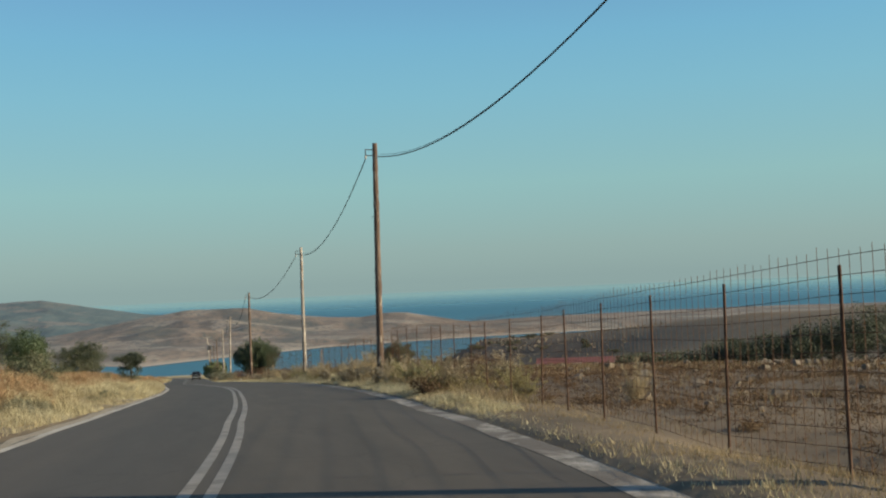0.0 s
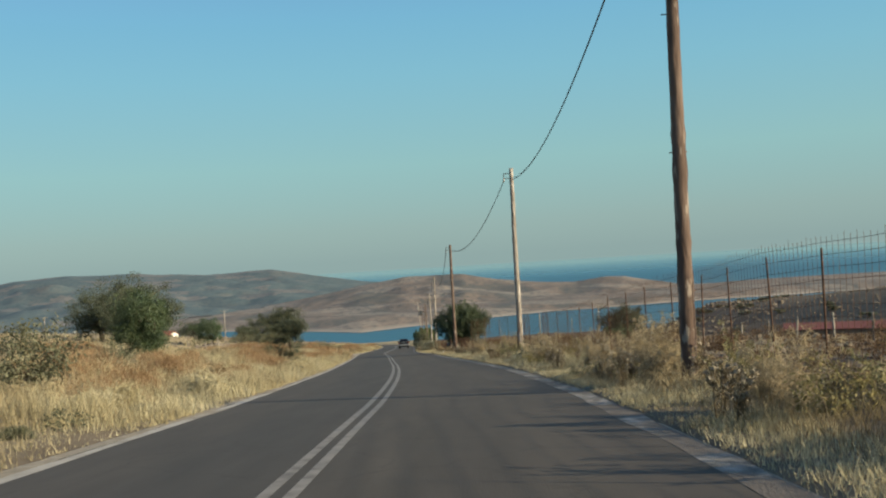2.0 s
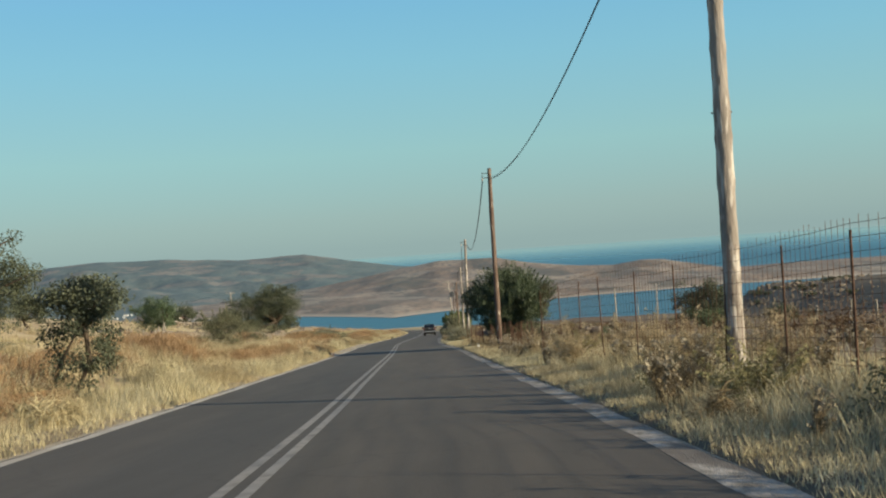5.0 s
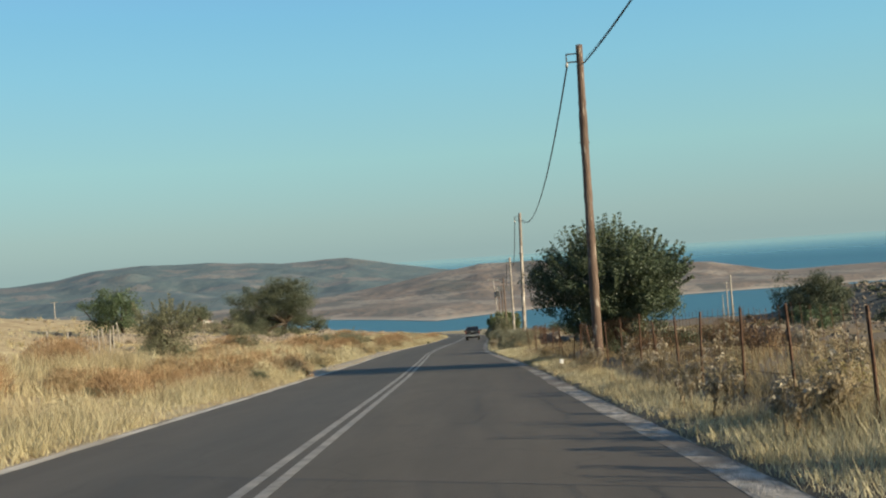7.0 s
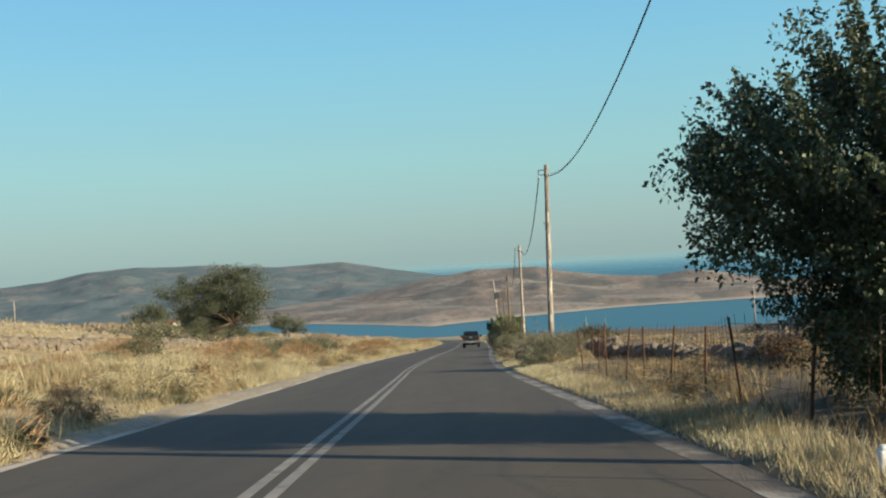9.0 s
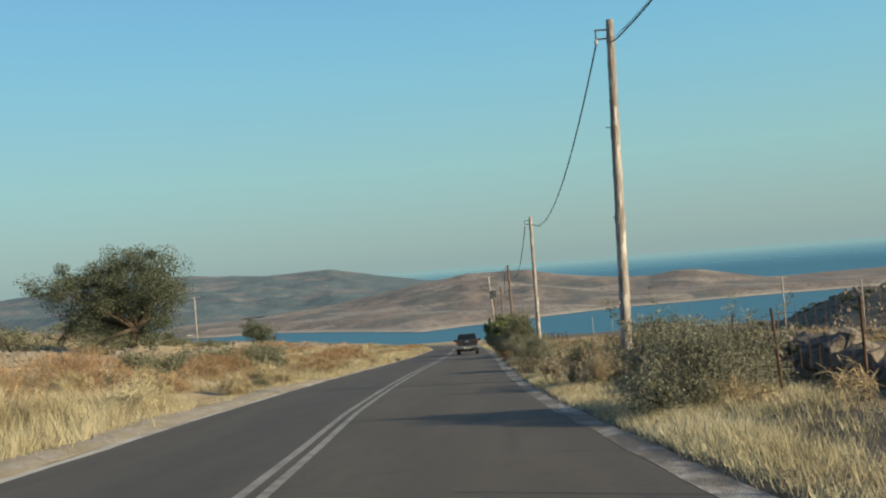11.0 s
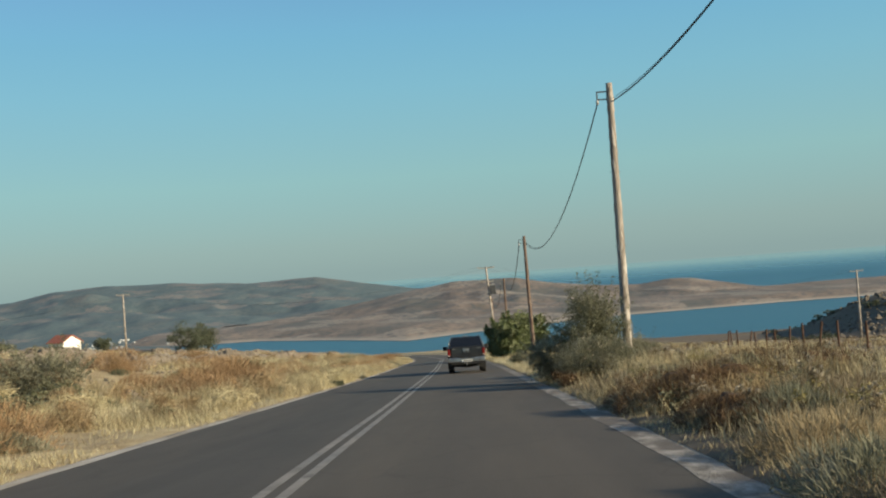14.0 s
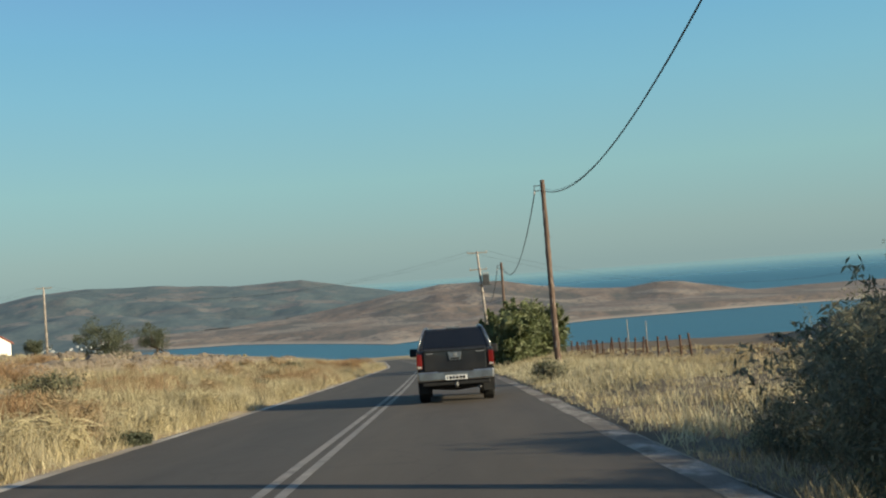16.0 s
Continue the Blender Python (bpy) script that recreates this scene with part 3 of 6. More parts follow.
def strip(name, u0, u1, y0, y1, up, material, step=1.25, thick=0.0, wobble=0.0, seed=1):
    """A ribbon that follows the road between two offsets; thick gives it skirts."""
    ys = np.arange(y0, y1 + 0.01, step)
    r = np.random.RandomState(seed)
    w0, w1 = (r.rand(len(ys)) - 0.5) * wobble, (r.rand(len(ys)) - 0.5) * wobble
    rows, across = [], []
    nx = 24 if thick else 2
    near = 0.42 * (1 - step01((ys - 14) / 30))       # the road is a little narrower where the walk begins
    wide = left_edge(ys) - U_LEFT
    s0, s1 = near * (u0 < 0) + wide * (u0 < -4), near * (u1 < 0) + wide * (u1 < -4)
    for k in range(nx):
        s = k / (nx - 1)
        uu = (u0 + w0 + s0) * (1 - s) + (u1 + w1 + s1) * s
        across.append(u0 * (1 - s) + u1 * s)
        rows.append(np.stack([road_x(ys) + uu, ys, road_z(ys) + up], 1))
    if thick:
        lo0, lo1 = rows[0].copy(), rows[-1].copy()
        lo0[:, 2] -= thick
        lo1[:, 2] -= thick
        lo0[:, 0] -= 0.06
        lo1[:, 0] += 0.06
        rows = [lo0] + rows + [lo1]
        across = [u0] + across + [u1]
    V = np.stack(rows, 1)
    n, k = V.shape[:2]
    i, j = np.meshgrid(np.arange(n - 1), np.arange(k - 1), indexing="ij")
    F = np.stack([i * k + j, i * k + j + 1, (i + 1) * k + j + 1, (i + 1) * k + j], -1).reshape(-1, 4)
    me = mesh_np(name, V.reshape(-1, 3), F, material, False)
    me.attributes.new("across", "FLOAT", "POINT").data.foreach_set("value", np.tile(np.array(across, np.float32), n))
    return new(name, me)


tagged(strip("road", U_LEFT, U_RIGHT, -120, 470, 0.0, M["asphalt"], thick=0.12, wobble=0.09), "grey worn two-lane asphalt road running downhill", "road", kind="structure")
for k, (u0, u1) in enumerate([(-1.90, -1.785), (-1.67, -1.555)]):
    tagged(strip("lane_marking", u0, u1, -120, 470, 0.003, M["marking"]), "faded white solid centre line", "road marking", "double centre line", "structure")
tagged(strip("lane_marking", -5.13, -4.93, -120, 470, 0.003, M["edge_left"], wobble=0.06, seed=3), "worn white edge line", "road marking", "edge lines", "structure")
tagged(strip("lane_marking", 1.94, 2.28, -120, 470, 0.003, M["edge"], wobble=0.07, seed=4), "broken worn white edge line", "road marking", "edge lines", "structure")

tagged(strip("road_shoulder", -5.48, -5.12, -60, 400, -0.012, M["dust"], wobble=0.22, seed=6), "pale dusty strip between the asphalt and the grass", "gravel", kind="structure")
tagged(strip("road_shoulder", 2.22, 2.38, -60, 400, -0.012, M["dust"], wobble=0.25, seed=7), "pale dusty strip between the asphalt and the grass", "gravel", kind="structure")

# sea, rising a little to the true horizon's dip at its far rim
sa = np.radians(np.arange(0, 360, 3.0))
sr = np.array([0, 300, 700, 1200, 1800, 2400, 2800, 3200, 3700, 4200, 4700])
sz = SEA + np.interp(sr, [0, 2400, 2800, 3200, 3700, 4200, 4700], [0, 0, 4, 12, 24, 35, 46])
SV = np.stack([np.outer(sr, np.sin(sa)) - 3, np.outer(sr, np.cos(sa)) + 100, np.repeat(sz[:, None], len(sa), 1)], -1)
n, k = SV.shape[:2]
i, j = np.meshgrid(np.arange(n - 1), np.arange(k), indexing="ij")
SF = np.stack([i * k + j, i * k + (j + 1) % k, (i + 1) * k + (j + 1) % k, (i + 1) * k + j], -1).reshape(-1, 4)
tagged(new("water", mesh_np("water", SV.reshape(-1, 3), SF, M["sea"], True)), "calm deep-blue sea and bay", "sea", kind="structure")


def far_land(name, ridge, shore, depth, material, label, az0, az1, back=700, seed=0, rough=1.0, relief=0.62):
    """Hills over the bay: ridge and shore are rows of (azimuth, elevation of the ridge, metres to the ridge), (azimuth, metres to the shore), about a middle viewpoint."""
    az = np.arange(az0, az1 + 0.01, 0.17)
    rd = np.array(ridge)
    el, dr = np.interp(az, rd[:, 0], rd[:, 1]), np.interp(az, rd[:, 0], rd[:, 2])
    sh = np.array(shore)
    ds = np.interp(az, sh[:, 0], sh[:, 1])
    top = -10.4 + np.tan(np.radians(el)) * dr
    s = np.concatenate([np.linspace(0, 1, depth), 1 + np.linspace(0.04, 1, 12)])
    S, A = np.meshgrid(s, np.arange(len(az)), indexing="ij")
    D = np.where(S <= 1, ds[A] + (dr - ds)[A] * S, dr[A] + back * (S - 1))
    rise = np.where(S <= 1, np.clip(0.45 * S + 0.55 * S ** 1.6, 0, 1), 1 - step01(S - 1) * 1.05)
    X, Y = -3 + D * np.sin(np.radians(az[A])), 150 + D * np.cos(np.radians(az[A]))
    mid = np.clip(S, 0, 1) * (1 - np.clip(S, 0, 1)) * 4
    amp = (top[A] - SEA) * rough
    fold = ripple(X + 40 * seed, Y, 260) * 0.8 + ripple(X, Y + 90 * seed, 120) * 0.5 + ripple(X, Y, 55) * 0.3 + ripple(X, Y + 7, 26) * 0.14
    Z = SEA - 0.6 + (top[A] - SEA + 0.6) * rise + mid * amp * fold * relief + (S > 0.9) * (S < 1.3) * amp * 0.04 * ripple(X, Y, 60)
    Z = np.where(S <= 1, np.maximum(Z, SEA + 0.3 + np.minimum(S * 60, 9)), Z)
    Z = SEA - 1 + (Z - SEA + 1) * step01((az[A] - az0) / 3.5)
    n, k = Z.shape
    i, j = np.meshgrid(np.arange(n - 1), np.arange(k - 1), indexing="ij")
    F = np.stack([i * k + j, (i + 1) * k + j, (i + 1) * k + j + 1, i * k + j + 1], -1).reshape(-1, 4)
    return tagged(new(name, mesh_np(name, np.stack([X, Y, Z], -1).reshape(-1, 3), F, material, True)), label, "hills", kind="structure")


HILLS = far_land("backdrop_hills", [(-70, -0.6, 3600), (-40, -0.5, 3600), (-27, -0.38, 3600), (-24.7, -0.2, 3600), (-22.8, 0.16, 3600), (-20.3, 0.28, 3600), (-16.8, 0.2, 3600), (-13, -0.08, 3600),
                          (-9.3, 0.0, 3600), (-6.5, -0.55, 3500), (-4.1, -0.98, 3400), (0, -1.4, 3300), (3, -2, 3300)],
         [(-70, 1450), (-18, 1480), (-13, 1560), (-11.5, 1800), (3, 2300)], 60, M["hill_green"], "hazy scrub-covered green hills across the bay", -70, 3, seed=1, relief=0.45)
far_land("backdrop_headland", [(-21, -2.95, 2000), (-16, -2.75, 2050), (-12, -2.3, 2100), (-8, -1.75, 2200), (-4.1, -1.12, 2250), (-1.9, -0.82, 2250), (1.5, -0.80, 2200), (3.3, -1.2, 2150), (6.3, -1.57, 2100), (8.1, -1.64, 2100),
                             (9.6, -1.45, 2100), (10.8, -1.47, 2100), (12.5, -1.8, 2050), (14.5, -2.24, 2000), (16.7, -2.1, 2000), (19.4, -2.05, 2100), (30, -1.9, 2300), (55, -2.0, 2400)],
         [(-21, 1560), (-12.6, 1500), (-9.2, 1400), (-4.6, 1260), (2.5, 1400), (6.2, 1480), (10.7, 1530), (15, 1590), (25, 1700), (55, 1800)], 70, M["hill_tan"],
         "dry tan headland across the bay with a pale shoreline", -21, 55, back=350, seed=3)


# ---- poles and cables ----
def telegraph_pole(u, y, top, material, label, lean=(0.0, 0.0), r=0.13, seed=0):
    """A round wooden pole with a bracket, bolts and an insulator; returns where its cable hangs."""
    x, y, z = spot(u, y)
    ob = thing("telegraph_pole", label, "utility pole", (x, y, z - 0.3), group="poles along the road")
    h = float(road_z(y)) + top - z + 0.3
    rs = np.random.RandomState(seed)
    hs = np.linspace(0, h, 57)
    w = np.stack([np.interp(np.arange(57), np.arange(0, 57, 4), np.cumsum(rs.randn(15) * 0.004)) for k in range(2)], 1)
    pts = np.stack([lean[0] * hs / h + w[:, 0], lean[1] * hs / h + w[:, 1], hs], 1)
    knots = 0.012 * (rs.rand(57) < 0.22)
    link_part("shaft", tubes("shaft", [(pts, np.linspace(r * 1.15, r * 0.78, 57) + rs.randn(57) * 0.0025 + knots)], material, 12), ob)
    tip = pts[-1]
    bm = bmesh.new()
    box(tip[0] - 0.42, tip[0] - 0.06, tip[1] - 0.02, tip[1] + 0.02, h - 0.28, h - 0.24, 0.004, bm)
    box(tip[0] - 0.42, tip[0] - 0.38, tip[1] - 0.02, tip[1] + 0.02, h - 0.52, h - 0.24, 0.004, bm)
    box(tip[0] - 0.42, tip[0] - 0.06, tip[1] - 0.02, tip[1] + 0.02, h - 0.52, h - 0.48, 0.004, bm)
    part("bracket", bm, M["steel_dark"], ob, "grey steel cable bracket")
    link_part("insulator", tubes("insulator", [([(tip[0] - 0.40, tip[1], h - 0.66), (tip[0] - 0.40, tip[1], h - 0.58), (tip[0] - 0.40, tip[1], h - 0.50)], [0.03, 0.05, 0.025])], M["ceramic"], 8), ob)
    for k in range(3):
        zz = h * (0.2 + 0.25 * k)
        link_part("bolt", tubes("bolt", [([(pts[20][0] - r * 1.25, pts[20][1], zz), (pts[20][0] + r * 1.25, pts[20][1], zz)], 0.012)], M["rust"], 6), ob)
    return Vector((x + tip[0] - 0.40, y + tip[1], z - 0.3 + h - 0.62)), Vector((x + tip[0] + 0.12, y + tip[1], z - 0.3 + h - 0.55))


def cable(name, a, b, sag, r=0.021, label="black overhead cable hanging between poles", group="overhead cables"):
    t = np.linspace(0, 1, 28)
    p = np.outer(1 - t, a) + np.outer(t, b)
    p[:, 2] -= sag * 4 * t * (1 - t)
    me = tubes(name, [(p, r)], M["wire"], 5)
    return tagged(new(name, me), label, "cable", group)


BROWN, GREY = "brown tarred wooden telegraph pole on the grassy verge", "weathered grey-brown wooden telegraph pole on the verge"
rows = [(8.1, 5.0, 9.9, "pole_brown", BROWN, 0.1), (6.49, 42.5, 9.86, "pole_brown", BROWN, 0.14), (5.92, 76.6, 9.68, "pole_grey", GREY, 0.05),
        (3.08, 116.2, 9.64, "pole_brown", BROWN, 0.03), (1.31, 159.7, 9.57, "pole_grey", GREY, 0.24), (0.16, 201.8, 9.2, "pole_grey", GREY, 0.03),
        (-1.26, 243.9, 8.92, "pole_brown", BROWN, -0.16), (-2.23, 286.5, 8.67, "pole_brown", BROWN, -0.03), (-3.6, 329.0, 8.6, "pole_brown", BROWN, 0)]
hooks = [telegraph_pole(x - lean - float(road_x(y)), y, top, M[m], lab, (lean, 0), seed=k) for k, (x, y, top, m, lab, lean) in enumerate(rows)]
for p, q, sag in zip(hooks[:-1], hooks[1:], (1.9, 1.05, 1.15, 1.65, 1.6, 1.9, 1.8, 1.8)):
    cable("overhead_cable", p[0], q[1], sag)
    cable("overhead_cable", p[0] + Vector((0.05, 0, 0.12)), q[1] + Vector((0.02, 0, 0.10)), sag + 0.06, 0.008, "thin black overhead wire beside the cable")


def power_pole(x, y, ztop, height, label, arms, transformer=False, lean=0.0, material="pole_grey"):
    z = ztop - height
    ob = thing("power_pole", label, "utility pole", (x, y, z), group="power line poles")
    link_part("shaft", tubes("shaft", [([(0, 0, 0), (lean * 0.5, 0, height * 0.5), (lean, 0, height)], [0.17, 0.15, 0.12])], M[material], 10), ob)
    for zz, half in arms:
        bm = box(lean - half, lean + half, -0.06, 0.06, height + zz - 0.06, height + zz + 0.06, 0.01)
        arm = part("crossarm", bm, M["postwood"], ob, "grey wooden crossarm")
        for s in (-0.9, 0.0, 0.9):
            link_part("insulator", tubes("insulator", [([(lean + s * half, 0, height + zz + 0.05), (lean + s * half, 0, height + zz + 0.15), (lean + s * half, 0, height + zz + 0.24)], [0.03, 0.06, 0.02])], M["ceramic"], 8), arm)
    if transformer:
        part("platform", box(lean * 0.66 - 0.3, lean * 0.66 + 0.95, -0.4, 0.4, height - 3.6, height - 3.45, 0.02), M["steel_dark"], ob)
        tr = part("transformer", box(lean * 0.66 + 0.12, lean * 0.66 + 0.85, -0.32, 0.32, height - 3.45, height - 2.45, 0.05), M["steel_dark"], ob, "grey steel transformer box")
        for s in (0.25, 0.47, 0.69):
            link_part("bushing", tubes("bushing", [([(lean * 0.66 + s, 0, height - 2.45), (lean * 0.66 + s, 0, height - 2.15)], [0.06, 0.03])], M["ceramic"], 8), tr)
    return Vector((x + lean, y, ztop))


ground_at = lambda x, y: float(ground_z(x, y))
pl = power_pole(-62.1, 333.0, -12.3, -12.3 - ground_at(-62.1, 333.0) + 0.3, "grey wooden power pole with one crossarm in a dry field", [(-0.15, 1.1)])
pt = power_pole(-3.4, 306.5, -12.1, -12.1 - ground_at(-3.4, 306.5) + 0.3, "leaning power pole with two crossarms and a transformer", [(-0.1, 1.1), (-1.9, 0.95)], True, lean=-0.75)
pr = power_pole(45.3, 310.9, -16.0, -16.0 - ground_at(45.3, 310.9) + 0.3, "grey wooden power pole standing in a rough field", [(-0.15, 0.9)])
pq = power_pole(-130, 372, -12.5, -12.5 - ground_at(-130, 372) + 0.3, "distant wooden power pole on the hillside", [(-0.15, 1.1)])
for p, q in ((pq, pl), (pl, pt), (pt, pr)):
    for s in (-0.9, 0.9):
        cable("power_line", p + Vector((s, 0, 0.1)), q + Vector((s, 0, 0.1)), 3.2, 0.007, "thin black power line crossing the road", "power lines")
for u, y, h in ((17.2, 149.6, 3.6), (31, 214, 4.0), (47, 236, 3.8), (60, 262, 3.6), (26, 330, 4.0), (34, 352, 4.0)):
    x, yy, z = spot(u, y)
    ob = thing("field_post", "thin grey wooden post standing in the field", "post", (x, yy, z - 0.2), group="field posts")
    link_part("shaft", tubes("shaft", [([(0, 0, 0), (0.02, 0, h / 2), (0.0, 0, h + 0.2)], [0.07, 0.065, 0.055])], M["postwood"], 8), ob)


# ---- fences ----
def fence(name, label, line, height, gap, material, wires, uprights=0.0, post_r=0.03, lean=0.05, seed=0, r=0.0035, over=1.05, top=None):
    """Posts along a line of (offset, y); wires: heights; uprights: spacing of the mesh's vertical wires."""
    rs = np.random.RandomState(seed)
    line = np.array(line, float)
    ys = np.arange(line[0, 1], line[-1, 1], gap)
    us = np.interp(ys, line[:, 1], line[:, 0]) + rs.randn(len(ys)) * 0.05
    x0, y0, z0 = spot(us[0], ys[0])
    ob = thing(name, label, "fence", (x0, y0, z0))
    P = []
    for u, y in zip(us, ys):
        x, yy, z = spot(u, y)
        h = height * (1 + rs.randn() * 0.05)
        if top:
            h = (float(road_z(y)) + float(np.interp(y, [p for p, q in top], [q for p, q in top])) - z) / over
        P.append((x - x0, yy - y0, z - z0, h, rs.randn() * lean, rs.randn() * lean))
        px, py, pz, h, lx, ly = P[-1]
        link_part("post", tubes("post", [([(px, py, pz - 0.2), (px + lx * 0.5, py + ly * 0.5, pz + h / 2), (px + lx, py + ly, pz + h)], post_r)], material, 6, False), ob)
    A, B = [], []
    for p, q in zip(P[:-1], P[1:]):
        m = max(2, int(gap / 1.2))
        sag = rs.rand() * (0.015 if top else 0.06) * height
        f = np.linspace(0, 1, m + 1)

        def at(t, k):
            low = np.array([p[0] + (q[0] - p[0]) * t, p[1] + (q[1] - p[1]) * t, p[2] + (q[2] - p[2]) * t])
            h = p[3] + (q[3] - p[3]) * t
            return low + np.array([(p[4] + (q[4] - p[4]) * t) * k, (p[5] + (q[5] - p[5]) * t) * k, h * k * 0.98 - sag * 4 * t * (1 - t) * k])
        for k in wires:
            for a, b in zip(f[:-1], f[1:]):
                A.append(at(a, k))
                B.append(at(b, k))
        if uprights:
            for t in np.arange(0, 1, uprights / gap):
                A.append(at(t, wires[0]))
                B.append(at(t, over + 0.012 * rs.randn()))
    link_part("wire_mesh", rods("wire_mesh", A, B, r, M["rust"]), ob, "rusty wire mesh")
    return ob


fence("wire_fence", "tall rusty welded-mesh fence along the road verge", [(4.2, -7.1), (3.9, 6), (4.5, 20), (4.9, 45), (4.6, 75), (3.5, 91.6)], 1.80, 2.46, M["rust"],
      list(np.arange(0.05, 1.08, 0.092)), 0.19, 0.0155, 0.025, seed=2, r=0.0035, over=1.11, top=((-8, 1.9), (8, 1.82), (20, 1.86), (28, 1.95), (40, 2.35), (48, 2.36), (54, 2.33), (61, 2.1), (70, 2.17), (85, 2.42), (92, 2.42)))
fence("wire_fence", "low rusty wire fence with leaning steel posts", [(3.8, 94.5), (4.1, 109), (3.7, 122), (3.9, 140)], 1.15, 2.3, M["rust"], [0.3, 0.6, 0.95], 0.3, 0.02, 0.08, seed=3)
fence("wire_fence", "sagging wire fence among shrubs beside the road", [(4.9, 141), (4.7, 158)], 1.15, 2.6, M["rust"], [0.3, 0.6, 0.95], 0.3, 0.02, 0.06, seed=4)
fence("post_fence", "old post-and-wire fence across the dry field", [(10.0, 186), (11.5, 204), (14, 226)], 0.9, 2.4, M["rust"], [0.4, 0.9], 0.0, 0.035, 0.08, seed=5)
fence("post_fence", "old post-and-wire fence beyond the grass verge", [(10.5, 240), (10.5, 264), (12, 292)], 1.0, 2.2, M["rust"], [0.4, 0.9], 0.0, 0.05, 0.08, seed=6)
fence("post_fence", "pale wooden posts with wire before a tree", [(-21.5, 138), (-20.5, 141), (-22, 152)], 1.5, 1.7, M["postwood"], [0.3, 0.6, 0.9], 0.0, 0.05, 0.08, seed=7)
fence("post_fence", "grey posts of a field fence on the stony hillside", [(16, 62), (17, 90), (19, 112)], 1.2, 4.0, M["postwood"], [0.5, 0.9], 0.0, 0.05, 0.06, seed=8)


# ---- trees and shrubs ----
def leaves(rs, centres, radii, per, length, width, droop=0.0, squash=0.8):
    """Verts and quads of small bent leaves scattered in clumps."""
    c = np.repeat(centres, per, 0)
    r = np.repeat(radii, per)
    d = rs.randn(len(c), 3)
    d /= np.linalg.norm(d, axis=1)[:, None]
    p = c + d * (r * rs.rand(len(c)) ** 0.45)[:, None] * np.array([1, 1, squash])
    ax = d * 0.7 + rs.randn(len(c), 3) * 0.7
    ax[:, 2] -= droop
    ax /= np.linalg.norm(ax, axis=1)[:, None]
    sd = np.cross(ax, rs.randn(len(c), 3))
    sd /= np.linalg.norm(sd, axis=1)[:, None] + 1e-9
    L = (length * (0.6 + 0.8 * rs.rand(len(c))))[:, None]
    W = (width * (0.6 + 0.8 * rs.rand(len(c))))[:, None]
    V = np.stack([p - ax * L / 2, p + sd * W / 2, p + ax * L / 2, p - sd * W / 2], 1)
    V[:, 2, 2] -= 0.15 * L[:, 0]
    F = np.arange(len(c) * 4).reshape(-1, 4)
    return V.reshape(-1, 3), F


